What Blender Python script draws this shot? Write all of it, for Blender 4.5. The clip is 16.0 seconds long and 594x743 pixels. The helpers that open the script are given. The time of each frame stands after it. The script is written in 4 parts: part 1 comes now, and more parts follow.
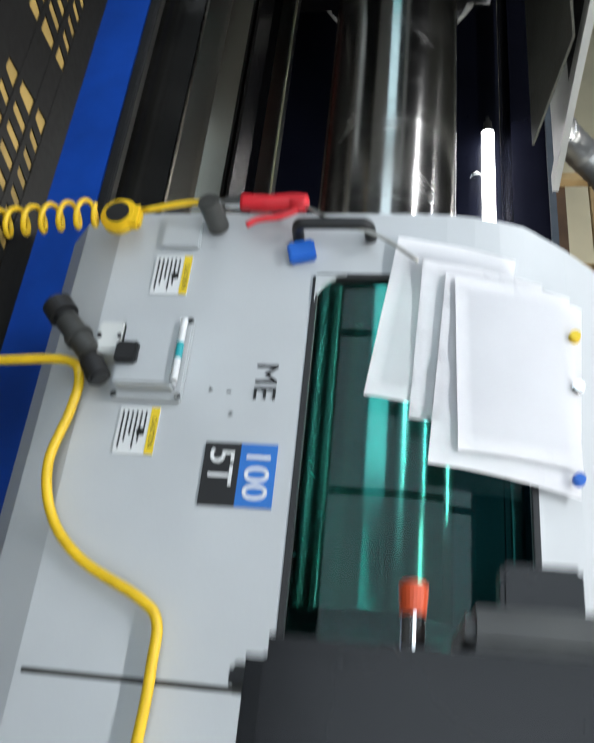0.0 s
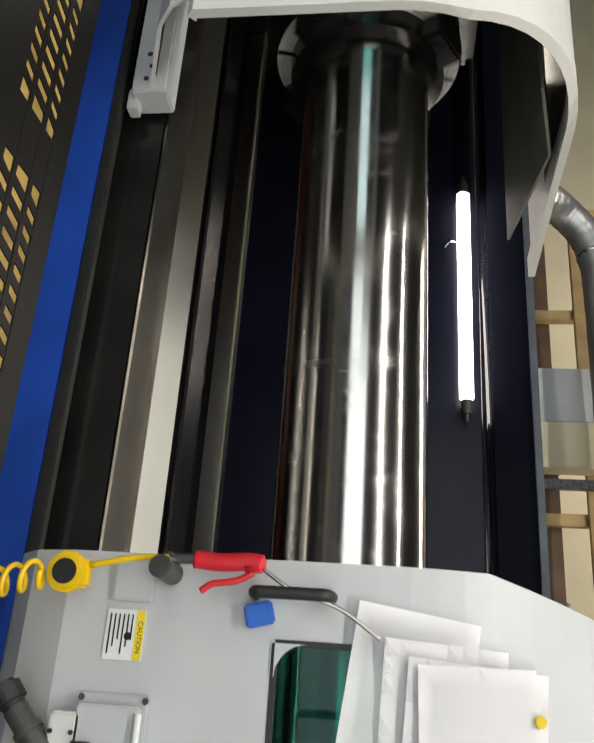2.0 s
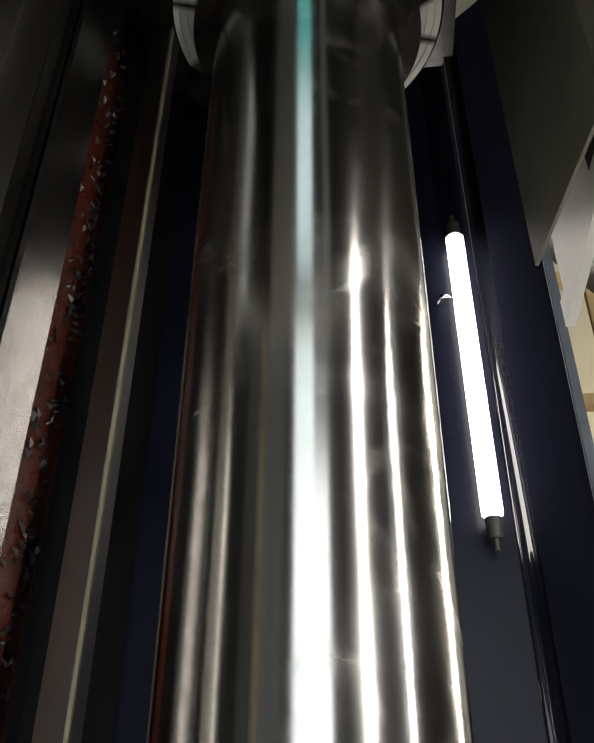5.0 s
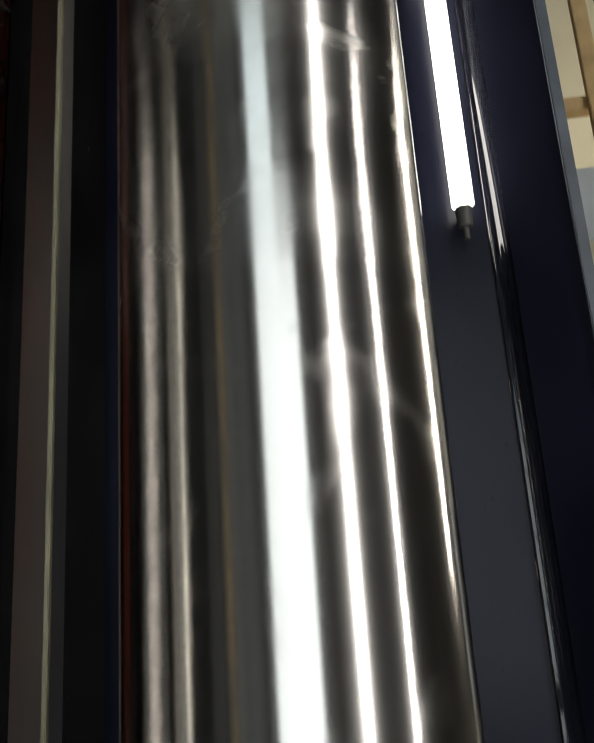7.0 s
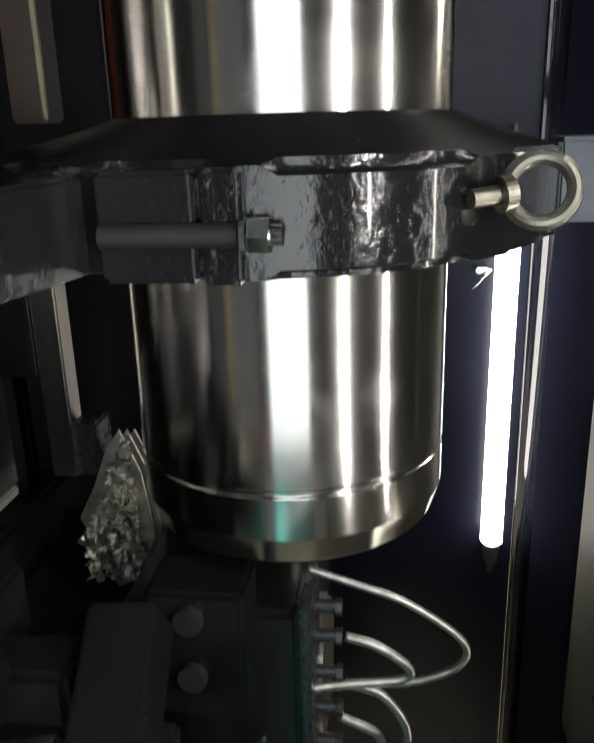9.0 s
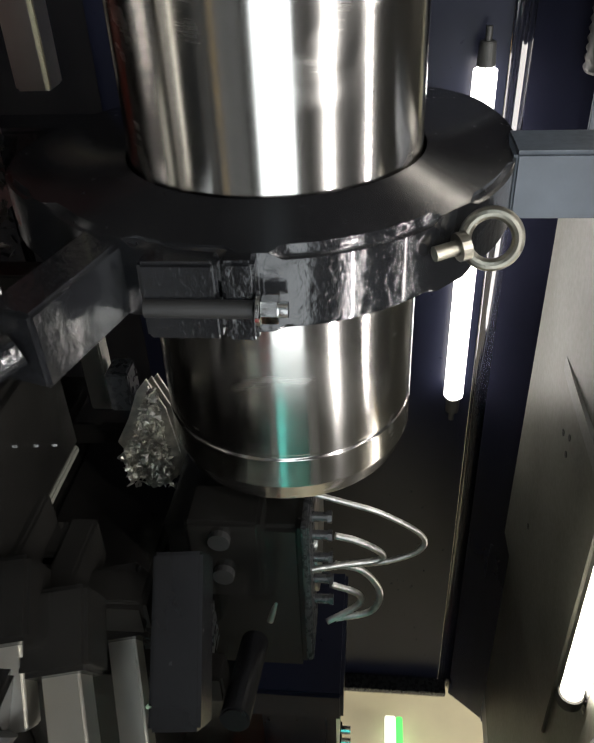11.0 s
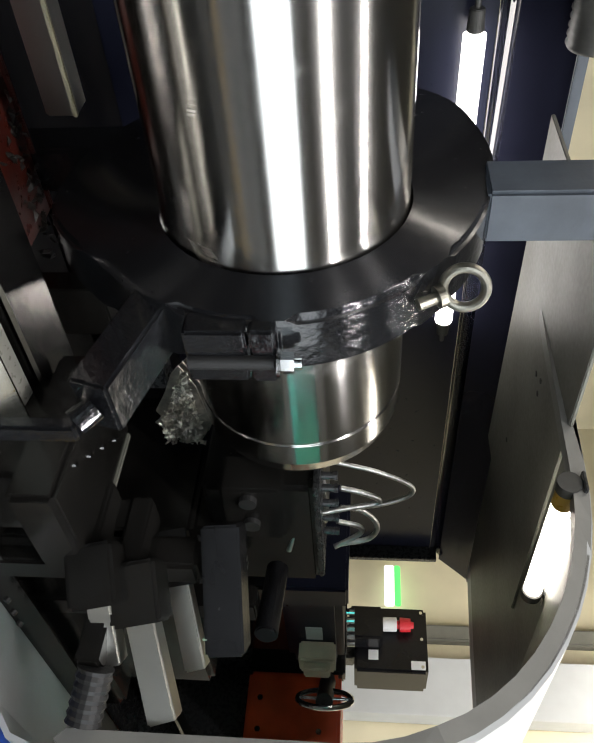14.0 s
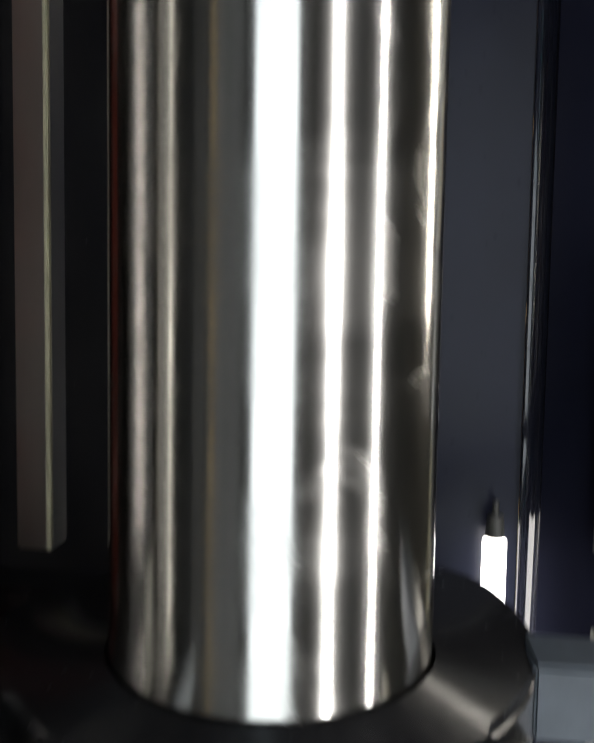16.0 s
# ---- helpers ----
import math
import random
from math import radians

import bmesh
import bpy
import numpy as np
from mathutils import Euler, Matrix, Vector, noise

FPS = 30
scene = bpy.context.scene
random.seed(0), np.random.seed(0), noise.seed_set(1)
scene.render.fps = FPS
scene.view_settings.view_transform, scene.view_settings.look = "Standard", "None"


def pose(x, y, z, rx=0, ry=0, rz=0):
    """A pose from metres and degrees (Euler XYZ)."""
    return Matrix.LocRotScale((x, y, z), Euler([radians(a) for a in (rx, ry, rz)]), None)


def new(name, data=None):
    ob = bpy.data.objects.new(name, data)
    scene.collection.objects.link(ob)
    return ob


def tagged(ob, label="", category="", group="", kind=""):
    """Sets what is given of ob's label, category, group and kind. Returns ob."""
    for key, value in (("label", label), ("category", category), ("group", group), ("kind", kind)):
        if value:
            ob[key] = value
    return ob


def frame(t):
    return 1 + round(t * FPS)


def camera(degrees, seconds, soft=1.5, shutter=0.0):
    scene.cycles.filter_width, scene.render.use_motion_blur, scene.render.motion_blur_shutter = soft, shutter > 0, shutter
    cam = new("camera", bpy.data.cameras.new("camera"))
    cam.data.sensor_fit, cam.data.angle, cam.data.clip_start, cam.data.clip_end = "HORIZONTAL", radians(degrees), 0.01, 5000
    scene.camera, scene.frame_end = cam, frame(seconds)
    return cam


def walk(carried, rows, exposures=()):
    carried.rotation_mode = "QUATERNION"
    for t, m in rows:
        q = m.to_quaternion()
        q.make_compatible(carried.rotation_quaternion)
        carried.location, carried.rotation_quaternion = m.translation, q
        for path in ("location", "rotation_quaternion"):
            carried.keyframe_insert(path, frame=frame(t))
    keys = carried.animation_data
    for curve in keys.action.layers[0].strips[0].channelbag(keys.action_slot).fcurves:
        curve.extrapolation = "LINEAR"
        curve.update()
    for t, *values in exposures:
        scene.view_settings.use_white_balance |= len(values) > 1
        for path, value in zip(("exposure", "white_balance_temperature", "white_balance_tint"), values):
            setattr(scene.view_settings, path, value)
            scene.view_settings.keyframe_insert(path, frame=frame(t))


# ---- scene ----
# x runs along the roll to the tailstock, y into the machine, z up; AX is the height of the roll's axis
AX = 1.15
cam = camera(43.25, 16.0, soft=1.6, shutter=0.35)
walk(cam, [
    (0, pose(1.965, -2.206, 1.267, -11.98, -81.00, 128.28)),
    (0.5, pose(1.720, -2.334, 1.268, -20.52, -80.68, 140.17)),
    (1, pose(1.505, -2.360, 1.271, -34.48, -82.56, 151.95)),
    (1.5, pose(1.325, -2.424, 1.277, -7.74, -83.41, 118.30)),
    (2, pose(1.251, -2.445, 1.284, -8.46, -82.55, 119.98)),
    (2.5, pose(1.214, -2.322, 1.267, -8.69, -81.40, 125.13)),
    (3, pose(1.170, -2.090, 1.269, -10.90, -82.40, 132.81)),
    (3.5, pose(1.034, -1.839, 1.262, -13.12, -83.72, 132.20)),
    (6, pose(0.856, -1.157, 1.286, 47.70, -81.92, 74.90)),
    (6.5, pose(0.944, -1.167, 1.286, 42.28, -81.69, 73.74)),
    (7, pose(1.104, -1.138, 1.289, 44.76, -82.42, 60.44)),
    (7.5, pose(1.314, -1.117, 1.295, 53.60, -81.77, 48.31)),
    (8, pose(1.511, -1.090, 1.325, 21.30, -80.30, 68.84)),
    (8.5, pose(1.695, -1.097, 1.320, 4.35, -81.93, 78.86)),
    (9, pose(1.683, -1.168, 1.328, -6.15, -82.23, 78.00)),
    (9.5, pose(1.680, -1.200, 1.323, -15.49, -82.28, 84.46)),
    (12, pose(0.886, -1.295, 1.316, -2.53, -84.15, 47.59)),
    (12.5, pose(0.808, -1.295, 1.317, -3.98, -83.56, 47.07)),
    (13, pose(0.804, -1.302, 1.316, -3.15, -84.56, 45.52)),
    (13.5, pose(0.806, -1.301, 1.317, -4.86, -84.78, 47.90)),
    (14, pose(0.821, -1.292, 1.316, -5.71, -84.69, 49.18)),
    (14.5, pose(0.858, -1.278, 1.314, -2.73, -84.26, 46.95)),
    (15, pose(1.010, -1.276, 1.309, 8.71, -83.91, 47.07)),
    (15.5, pose(1.187, -1.235, 1.301, 9.70, -82.61, 56.51)),
    (16, pose(1.160, -1.136, 1.329, -11.34, -82.61, 97.22)),
], exposures=[(0.0, 0.25, 5900, 10), (1.0, 0.05, 6400, 12), (2.5, 0.2, 6700, 12), (3.5, 0.4, 6700, 12), (6.0, 0.0, 6500, 12), (8.0, -0.05, 6500, 10), (9.0, 0.5, 6500, 10), (12.0, 0.75, 6400, 13), (15.0, 0.75, 6300, 12), (16.0, 0.25, 6300, 11)])

# ---- world and light ----
world = bpy.data.worlds.new("hall_air")
scene.world = world
world.use_nodes = True
wbg = world.node_tree.nodes["Background"]
wbg.inputs[0].default_value = (0.75, 0.85, 1.0, 1)
wbg.inputs[1].default_value = 0.05


def hall_light(x, y, z, sx, sy, watts, col=(1.0, 0.97, 0.92)):
    d = bpy.data.lights.new("hall_light", "AREA")
    d.shape, d.size, d.size_y, d.energy, d.color = "RECTANGLE", sx, sy, watts, col
    ob = new("hall_light", d)
    ob.matrix_world = pose(x, y, z)
    return ob


for hx in (-2.2, 1.2, 4.6):
    hall_light(hx, -3.6, 4.82, 2.4, 0.12, 115)
hall_light(1.2, -0.9, 4.82, 7.0, 0.035, 45)
hall_light(6.6, 0.8, 4.82, 2.0, 0.3, 105, (1.0, 0.93, 0.80))
hall_light(-1.0, 2.9, 4.82, 4.0, 0.3, 90, (1.0, 0.93, 0.80))

# ---- materials ----
MATS = {}


def mat(name, col, rough=0.5, metal=0.0, var=0.25, scale=6.0, bump=0.0, bscale=60.0, stretch=(1, 1, 1), rvar=0.12, dirt=None, coat=0.0, spec=0.5):
    """A surface with two scales of variation: broad stains and a fine grain."""
    m = bpy.data.materials.new(name)
    m.use_nodes = True
    nt = m.node_tree
    b = nt.nodes["Principled BSDF"]
    tc = nt.nodes.new("ShaderNodeTexCoord")
    mp = nt.nodes.new("ShaderNodeMapping")
    mp.inputs["Scale"].default_value = stretch
    nt.links.new(tc.outputs["Object"], mp.inputs[0])
    n1 = nt.nodes.new("ShaderNodeTexNoise")
    n1.inputs["Scale"].default_value, n1.inputs["Detail"].default_value = scale, 6
    n2 = nt.nodes.new("ShaderNodeTexNoise")
    n2.inputs["Scale"].default_value, n2.inputs["Detail"].default_value = bscale, 4
    nt.links.new(mp.outputs[0], n1.inputs["Vector"])
    nt.links.new(mp.outputs[0], n2.inputs["Vector"])
    r = nt.nodes.new("ShaderNodeValToRGB")
    r.color_ramp.elements[0].position, r.color_ramp.elements[1].position = 0.3, 0.72
    lo = [c * (1 - var) for c in col] if dirt is None else dirt
    r.color_ramp.elements[0].color = (*lo, 1)
    r.color_ramp.elements[1].color = (*[min(1, c * (1 + var * 0.5)) for c in col], 1)
    nt.links.new(n1.outputs["Fac"], r.inputs[0])
    nt.links.new(r.outputs[0], b.inputs["Base Color"])
    mr = nt.nodes.new("ShaderNodeMapRange")
    mr.inputs["To Min"].default_value, mr.inputs["To Max"].default_value = max(0.02, rough - rvar), min(1, rough + rvar)
    nt.links.new(n2.outputs["Fac"], mr.inputs[0])
    nt.links.new(mr.outputs[0], b.inputs["Roughness"])
    b.inputs["Metallic"].default_value = metal
    b.inputs["Coat Weight"].default_value = coat
    b.inputs["Coat Roughness"].default_value = 0.06
    b.inputs["Specular IOR Level"].default_value = spec
    if bump:
        bp = nt.nodes.new("ShaderNodeBump")
        bp.inputs["Strength"].default_value, bp.inputs["Distance"].default_value = bump, 0.002
        nt.links.new(n2.outputs["Fac"], bp.inputs["Height"])
        nt.links.new(bp.outputs[0], b.inputs["Normal"])
    MATS[name] = m
    return m


def glow(name, col, power):
    m = bpy.data.materials.new(name)
    m.use_nodes = True
    b = m.node_tree.nodes["Principled BSDF"]
    b.inputs["Base Color"].default_value = (*col, 1)
    b.inputs["Emission Color"].default_value = (*col, 1)
    b.inputs["Emission Strength"].default_value = power
    return m


def steel_surface():
    """Bright turned steel: feed marks run round it, with dull wiped smears."""
    m = mat("turned_steel", (0.60, 0.585, 0.555), 0.17, 1.0, 0.05, 3, 0.005, 420, (1, 0.012, 0.012), 0.03)
    nt = m.node_tree
    b = nt.nodes["Principled BSDF"]
    tg = nt.nodes.new("ShaderNodeTangent")
    tg.direction_type, tg.axis = "RADIAL", "X"
    nt.links.new(tg.outputs[0], b.inputs["Tangent"])
    b.inputs["Anisotropic"].default_value, b.inputs["Anisotropic Rotation"].default_value = 0.8, 0.25
    old = b.inputs["Roughness"].links[0].from_socket
    tc = nt.nodes.new("ShaderNodeTexCoord")
    n = nt.nodes.new("ShaderNodeTexNoise")
    n.inputs["Scale"].default_value, n.inputs["Detail"].default_value, n.inputs["Distortion"].default_value = 4.5, 7, 2.5
    nt.links.new(tc.outputs["Object"], n.inputs["Vector"])
    r = nt.nodes.new("ShaderNodeMapRange")
    r.inputs["From Min"].default_value, r.inputs["From Max"].default_value = 0.56, 0.74
    r.inputs["To Min"].default_value, r.inputs["To Max"].default_value = 0.0, 0.11
    nt.links.new(n.outputs["Fac"], r.inputs[0])
    band = nt.nodes.new("ShaderNodeTexNoise")
    band.inputs["Scale"].default_value, band.inputs["Detail"].default_value = 5.0, 8
    bmap = nt.nodes.new("ShaderNodeMapping")
    bmap.inputs["Scale"].default_value = (1, 0.35, 0.35)
    nt.links.new(tc.outputs["Object"], bmap.inputs[0])
    nt.links.new(bmap.outputs[0], band.inputs["Vector"])
    br = nt.nodes.new("ShaderNodeMapRange")
    br.inputs["From Min"].default_value, br.inputs["From Max"].default_value = 0.54, 0.70
    br.inputs["To Min"].default_value, br.inputs["To Max"].default_value = 0.0, 0.07
    nt.links.new(band.outputs["Fac"], br.inputs[0])
    both = nt.nodes.new("ShaderNodeMath")
    nt.links.new(old, both.inputs[0])
    nt.links.new(br.outputs[0], both.inputs[1])
    old = both.outputs[0]
    add = nt.nodes.new("ShaderNodeMath")
    nt.links.new(old, add.inputs[0])
    nt.links.new(r.outputs[0], add.inputs[1])
    nt.links.new(add.outputs[0], b.inputs["Roughness"])
    return m


STEEL = steel_surface()
STEEL_END = mat("turned_steel_end", (0.62, 0.62, 0.60), 0.20, 1.0, 0.08, 4, 0.15, 300, (1, 0.02, 0.02), 0.05)
STEPSTEEL = mat("warm_ground_steel", (0.33, 0.305, 0.255), 0.22, 1.0, 0.10, 3, 0.0, 40, (0.3, 1, 1), 0.015)
WAY = mat("ground_way", (0.36, 0.335, 0.30), 0.25, 1.0, 0.15, 3, 0.0, 40, (0.3, 1, 1), 0.015)
FRONTWAY = mat("oily_ground_way", (0.34, 0.325, 0.31), 0.24, 1.0, 0.15, 3, 0.25, 90, (0.5, 1, 1), 0.05)
BARSTEEL = mat("drawn_steel", (0.55, 0.53, 0.48), 0.30, 1.0, 0.16, 5, 0.02, 60, (0.15, 1, 1), 0.03)
GALV = mat("galvanised_tin", (0.62, 0.63, 0.64), 0.28, 1.0, 0.2, 9, 0.15, 40, (1, 1, 1), 0.1)
CHROME = mat("chrome", (0.75, 0.75, 0.74), 0.12, 1.0, 0.1, 20, 0, 60)
BLACK = mat("black_paint", (0.009, 0.009, 0.010), 0.24, 0, 0.5, 3, 0.03, 60, rvar=0.08, spec=0.3)
OILBLACK = mat("oily_black", (0.011, 0.0105, 0.0095), 0.22, 0, 0.6, 4, 0.05, 30, rvar=0.10, spec=0.45)
NAVY = mat("navy_panel", (0.0095, 0.011, 0.022), 0.30, 0, 0.35, 2, 0.05, 40, rvar=0.06, spec=0.18)
BEND = mat("glossy_navy_bend", (0.013, 0.014, 0.023), 0.08, 0, 0.2, 2, 0.0, 40, rvar=0.02, coat=0.6)
CAST = mat("painted_casting", (0.010, 0.0105, 0.012), 0.13, 0, 0.4, 6, 1.0, 55, rvar=0.06, coat=0.5)
DARKGREY = mat("dark_grey_paint", (0.028, 0.029, 0.030), 0.28, 0, 0.35, 5, 0.06, 60)
BLUEGREY = mat("blue_grey_paint", (0.07, 0.085, 0.105), 0.38, 0, 0.4, 6, 0.3, 60)
SLOPE = mat("satin_slate", (0.012, 0.013, 0.024), 0.14, 0, 0.2, 2, 0.0, 40, rvar=0.02, spec=0.3)
# Darker than the door's enamel: the colour holds the shade of the backlit edge.
RIMGREY = mat("shaded_grey_fold", (0.20, 0.20, 0.185), 0.45, 0, 0.2, 5, 0.15, 90)
OXIDE = mat("red_oxide", (0.07, 0.012, 0.007), 0.3, 0, 0.5, 7, 0.3, 40)
BLUE = mat("blue_enamel", (0.012, 0.075, 0.46), 0.42, 0, 0.35, 4, 0.15, 80, rvar=0.1)
GREY = mat("grey_enamel", (0.50, 0.52, 0.525), 0.42, 0, 0.10, 3, 0.12, 140, rvar=0.1)
GREYIN = mat("olive_grey_inner", (0.16, 0.16, 0.135), 0.45, 0, 0.3, 3, 0.15, 60)
WHITE = mat("white_enamel", (0.66, 0.67, 0.64), 0.40, 0, 0.08, 3, 0.1, 100)
PAPER = mat("paper", (0.94, 0.94, 0.95), 0.8, 0, 0.03, 9, 0.1, 25)
LABEL = mat("label_film", (0.74, 0.75, 0.74), 0.45, 0, 0.06, 20)
YELLOW = mat("yellow_hose", (0.80, 0.52, 0.01), 0.35, 0, 0.15, 20, 0.1, 80)
YELLOWMARK = mat("yellow_ink", (0.80, 0.58, 0.02), 0.5, 0, 0.1, 30)
YPAINT = mat("yellow_floor_paint", (0.40, 0.27, 0.07), 0.5, 0, 0.5, 8, 0.2, 60)
RED = mat("red_plastic", (0.62, 0.02, 0.03), 0.35, 0, 0.15, 15, 0.1, 80)
ORANGE = mat("orange_enamel", (0.80, 0.11, 0.03), 0.4, 0, 0.3, 6, 0.2, 60)
RUBBER = mat("black_rubber", (0.018, 0.018, 0.018), 0.5, 0, 0.3, 12, 0.08, 120)
GREYRUB = mat("worn_grey_knob", (0.06, 0.06, 0.055), 0.45, 0, 0.5, 12, 0.06, 60)
BLUEPL = mat("blue_plastic", (0.02, 0.13, 0.55), 0.4, 0, 0.1, 20)
INK = mat("black_ink", (0.012, 0.012, 0.012), 0.5, 0, 0.1, 30)
SIGNBLUE = mat("sign_blue", (0.03, 0.16, 0.52), 0.4, 0, 0.1, 20)
PALECOVER = mat("worn_pale_cover", (0.42, 0.42, 0.37), 0.30, 0.2, 0.2, 4, 0.1, 60)
PALESTRIP = mat("pale_way_strip", (0.62, 0.56, 0.38), 0.35, 0.2, 0.2, 8, 0.1, 60)
DULLZINC = mat("dull_zinc", (0.26, 0.25, 0.21), 0.34, 1.0, 0.25, 30, 0.3, 160)
LINER = mat("black_door_lining", (0.009, 0.0085, 0.008), 0.42, 0, 0.3, 3, 0.1, 60, spec=0.2)
CREAM = mat("cream_wall", (0.66, 0.60, 0.42), 0.65, 0, 0.1, 2, 0.1, 40)
HALLDARK = mat("hall_dark", (0.035, 0.036, 0.038), 0.7, 0, 0.3, 1.5, 0.1, 30)
CONCRETE = mat("concrete_floor", (0.014, 0.014, 0.013), 0.6, 0, 0.45, 2.5, 0.2, 50, spec=0.2)
DUCT = mat("duct_foil", (0.42, 0.43, 0.43), 0.38, 0.75, 0.15, 5, 0.12, 30, rvar=0.08)
WOOD = mat("crate_wood", (0.55, 0.38, 0.17), 0.6, 0, 0.3, 7, 0.3, 70, (1, 0.15, 1))
PLY = mat("brown_board", (0.13, 0.075, 0.04), 0.65, 0, 0.4, 6, 0.2, 60)
SILVERHOSE = mat("braided_hose", (0.52, 0.52, 0.50), 0.35, 1.0, 0.3, 60, 0.6, 260)
CHIP = mat("steel_chips", (0.72, 0.69, 0.61), 0.45, 1.0, 0.5, 30, 0.8, 200)
DARKCHIP = mat("oily_chips", (0.035, 0.03, 0.026), 0.35, 0.4, 0.5, 30, 0.0, 200)
AMBER = mat("yellowed_plastic", (0.55, 0.33, 0.05), 0.3, 0, 0.2, 20)
TUBE = glow("lit_tube", (1.0, 0.95, 0.87), 7.0)
TUBE2 = glow("lit_tube_warm", (1.0, 0.93, 0.78), 6.0)
# Glow of two unseen panels that the roll mirrors as its white and cyan streak.
HALLGLOW = glow("bright_hall_glow", (0.88, 0.96, 1.0), 1.35)
PALEGLOW = glow("pale_hall_glow", (0.80, 0.95, 1.0), 1.05)
GREENLIT = glow("lit_green", (0.12, 0.9, 0.18), 0.4)


def teal_glass(name, col):
    m = bpy.data.materials.new(name)
    m.use_nodes = True
    b = m.node_tree.nodes["Principled BSDF"]
    b.inputs["Base Color"].default_value = (*col, 1)
    b.inputs["Transmission Weight"].default_value = 1.0
    b.inputs["Roughness"].default_value = 0.02
    b.inputs["IOR"].default_value = 1.28
    return m


TEAL = teal_glass("teal_glazing", (0.07, 0.42, 0.37))
ADDEDGLASS = teal_glass("added_pale_glazing", (0.86, 0.97, 0.97))

# ---- building helpers ----
BASE = {}


def thing(name, label, category, base=(0, 0, 0), group="", kind=""):
    ob = new(name)
    ob.empty_display_size = 0.05
    ob.location = (base[0], base[1], base[2] + AX)
    BASE[ob.name] = Vector(base)
    return tagged(ob, label, category, group, kind)


def part(name, bm, material, parent=None, label="", smooth=False, turn=None):
    """Links a bmesh, given in axis coordinates, as one mesh under its thing or part."""
    me = bpy.data.meshes.new(name)
    bmesh.ops.recalc_face_normals(bm, faces=bm.faces)
    base = BASE[parent.name] if parent else Vector((0, 0, 0))
    bmesh.ops.translate(bm, verts=bm.verts, vec=-base)
    bm.to_mesh(me)
    bm.free()
    if smooth:
        me.shade_smooth()
    me.materials.append(material)
    ob = new(name, me)
    if parent:
        ob.parent = parent
        BASE[ob.name] = base
    else:
        ob.location.z = AX
        BASE[ob.name] = Vector((0, 0, 0))
    if label:
        tagged(ob, label)
    return ob


def joined(*bms):
    out = bmesh.new()
    for b in bms:
        me = bpy.data.meshes.new("tmp")
        b.to_mesh(me)
        b.free()
        out.from_mesh(me)
        bpy.data.meshes.remove(me)
    return out


def box(x0, x1, y0, y1, z0, z1, bevel=0.004, m=None):
    bm = bmesh.new()
    bmesh.ops.create_cube(bm, size=1)
    bmesh.ops.scale(bm, vec=(abs(x1 - x0), abs(y1 - y0), abs(z1 - z0)), verts=bm.verts)
    if bevel:
        bmesh.ops.bevel(bm, geom=bm.edges[:], offset=min(bevel, 0.45 * min(abs(x1 - x0), abs(y1 - y0), abs(z1 - z0))), segments=2, affect="EDGES")
    if m is not None:
        bmesh.ops.transform(bm, matrix=m, verts=bm.verts)
    bmesh.ops.translate(bm, vec=((x0 + x1) / 2, (y0 + y1) / 2, (z0 + z1) / 2), verts=bm.verts)
    return bm


def slab(a, b, w, h, bevel=0.004):
    """A square bar from a to b, w wide and h high."""
    a, b = Vector(a), Vector(b)
    d = b - a
    c = (a + b) / 2
    m = d.to_track_quat("X", "Z").to_matrix().to_4x4()
    return box(c.x - d.length / 2, c.x + d.length / 2, c.y - w / 2, c.y + w / 2, c.z - h / 2, c.z + h / 2, bevel, m)


def rod(a, b, r, r2=None, seg=24, bevel=0.0):
    a, b = Vector(a), Vector(b)
    bm = bmesh.new()
    bmesh.ops.create_cone(bm, cap_ends=True, segments=seg, radius1=r, radius2=r if r2 is None else r2, depth=(b - a).length)
    if bevel:
        caps = [e for e in bm.edges if any(len(f.verts) > 4 for f in e.link_faces)]
        bmesh.ops.bevel(bm, geom=caps, offset=bevel, segments=2, affect="EDGES")
    bmesh.ops.transform(bm, matrix=Matrix.Translation((a + b) / 2) @ (b - a).to_track_quat("Z", "Y").to_matrix().to_4x4(), verts=bm.verts)
    return bm


def ring(centre, normal, R, r, seg=40, sub=12):
    bm = bmesh.new()
    q = Vector(normal).to_track_quat("Z", "Y").to_matrix()
    vs = []
    for i in range(seg):
        a = 2 * math.pi * i / seg
        vs.append([bm.verts.new(Vector(centre) + q @ Vector(((R + r * math.cos(2 * math.pi * j / sub)) * math.cos(a), (R + r * math.cos(2 * math.pi * j / sub)) * math.sin(a), r * math.sin(2 * math.pi * j / sub)))) for j in range(sub)])
    for i in range(seg):
        for j in range(sub):
            bm.faces.new((vs[i][j], vs[(i + 1) % seg][j], vs[(i + 1) % seg][(j + 1) % sub], vs[i][(j + 1) % sub]))
    return bm


def smooth_path(pts, n=10):
    P = [Vector(p) for p in pts]
    P = [2 * P[0] - P[1]] + P + [2 * P[-1] - P[-2]]
    out = []
    for i in range(1, len(P) - 2):
        for k in range(n):
            t = k / n
            out.append(0.5 * (2 * P[i] + (P[i + 1] - P[i - 1]) * t + (2 * P[i - 1] - 5 * P[i] + 4 * P[i + 1] - P[i + 2]) * t * t + (3 * P[i] - P[i - 1] - 3 * P[i + 1] + P[i + 2]) * t ** 3))
    out.append(P[-2])
    return out


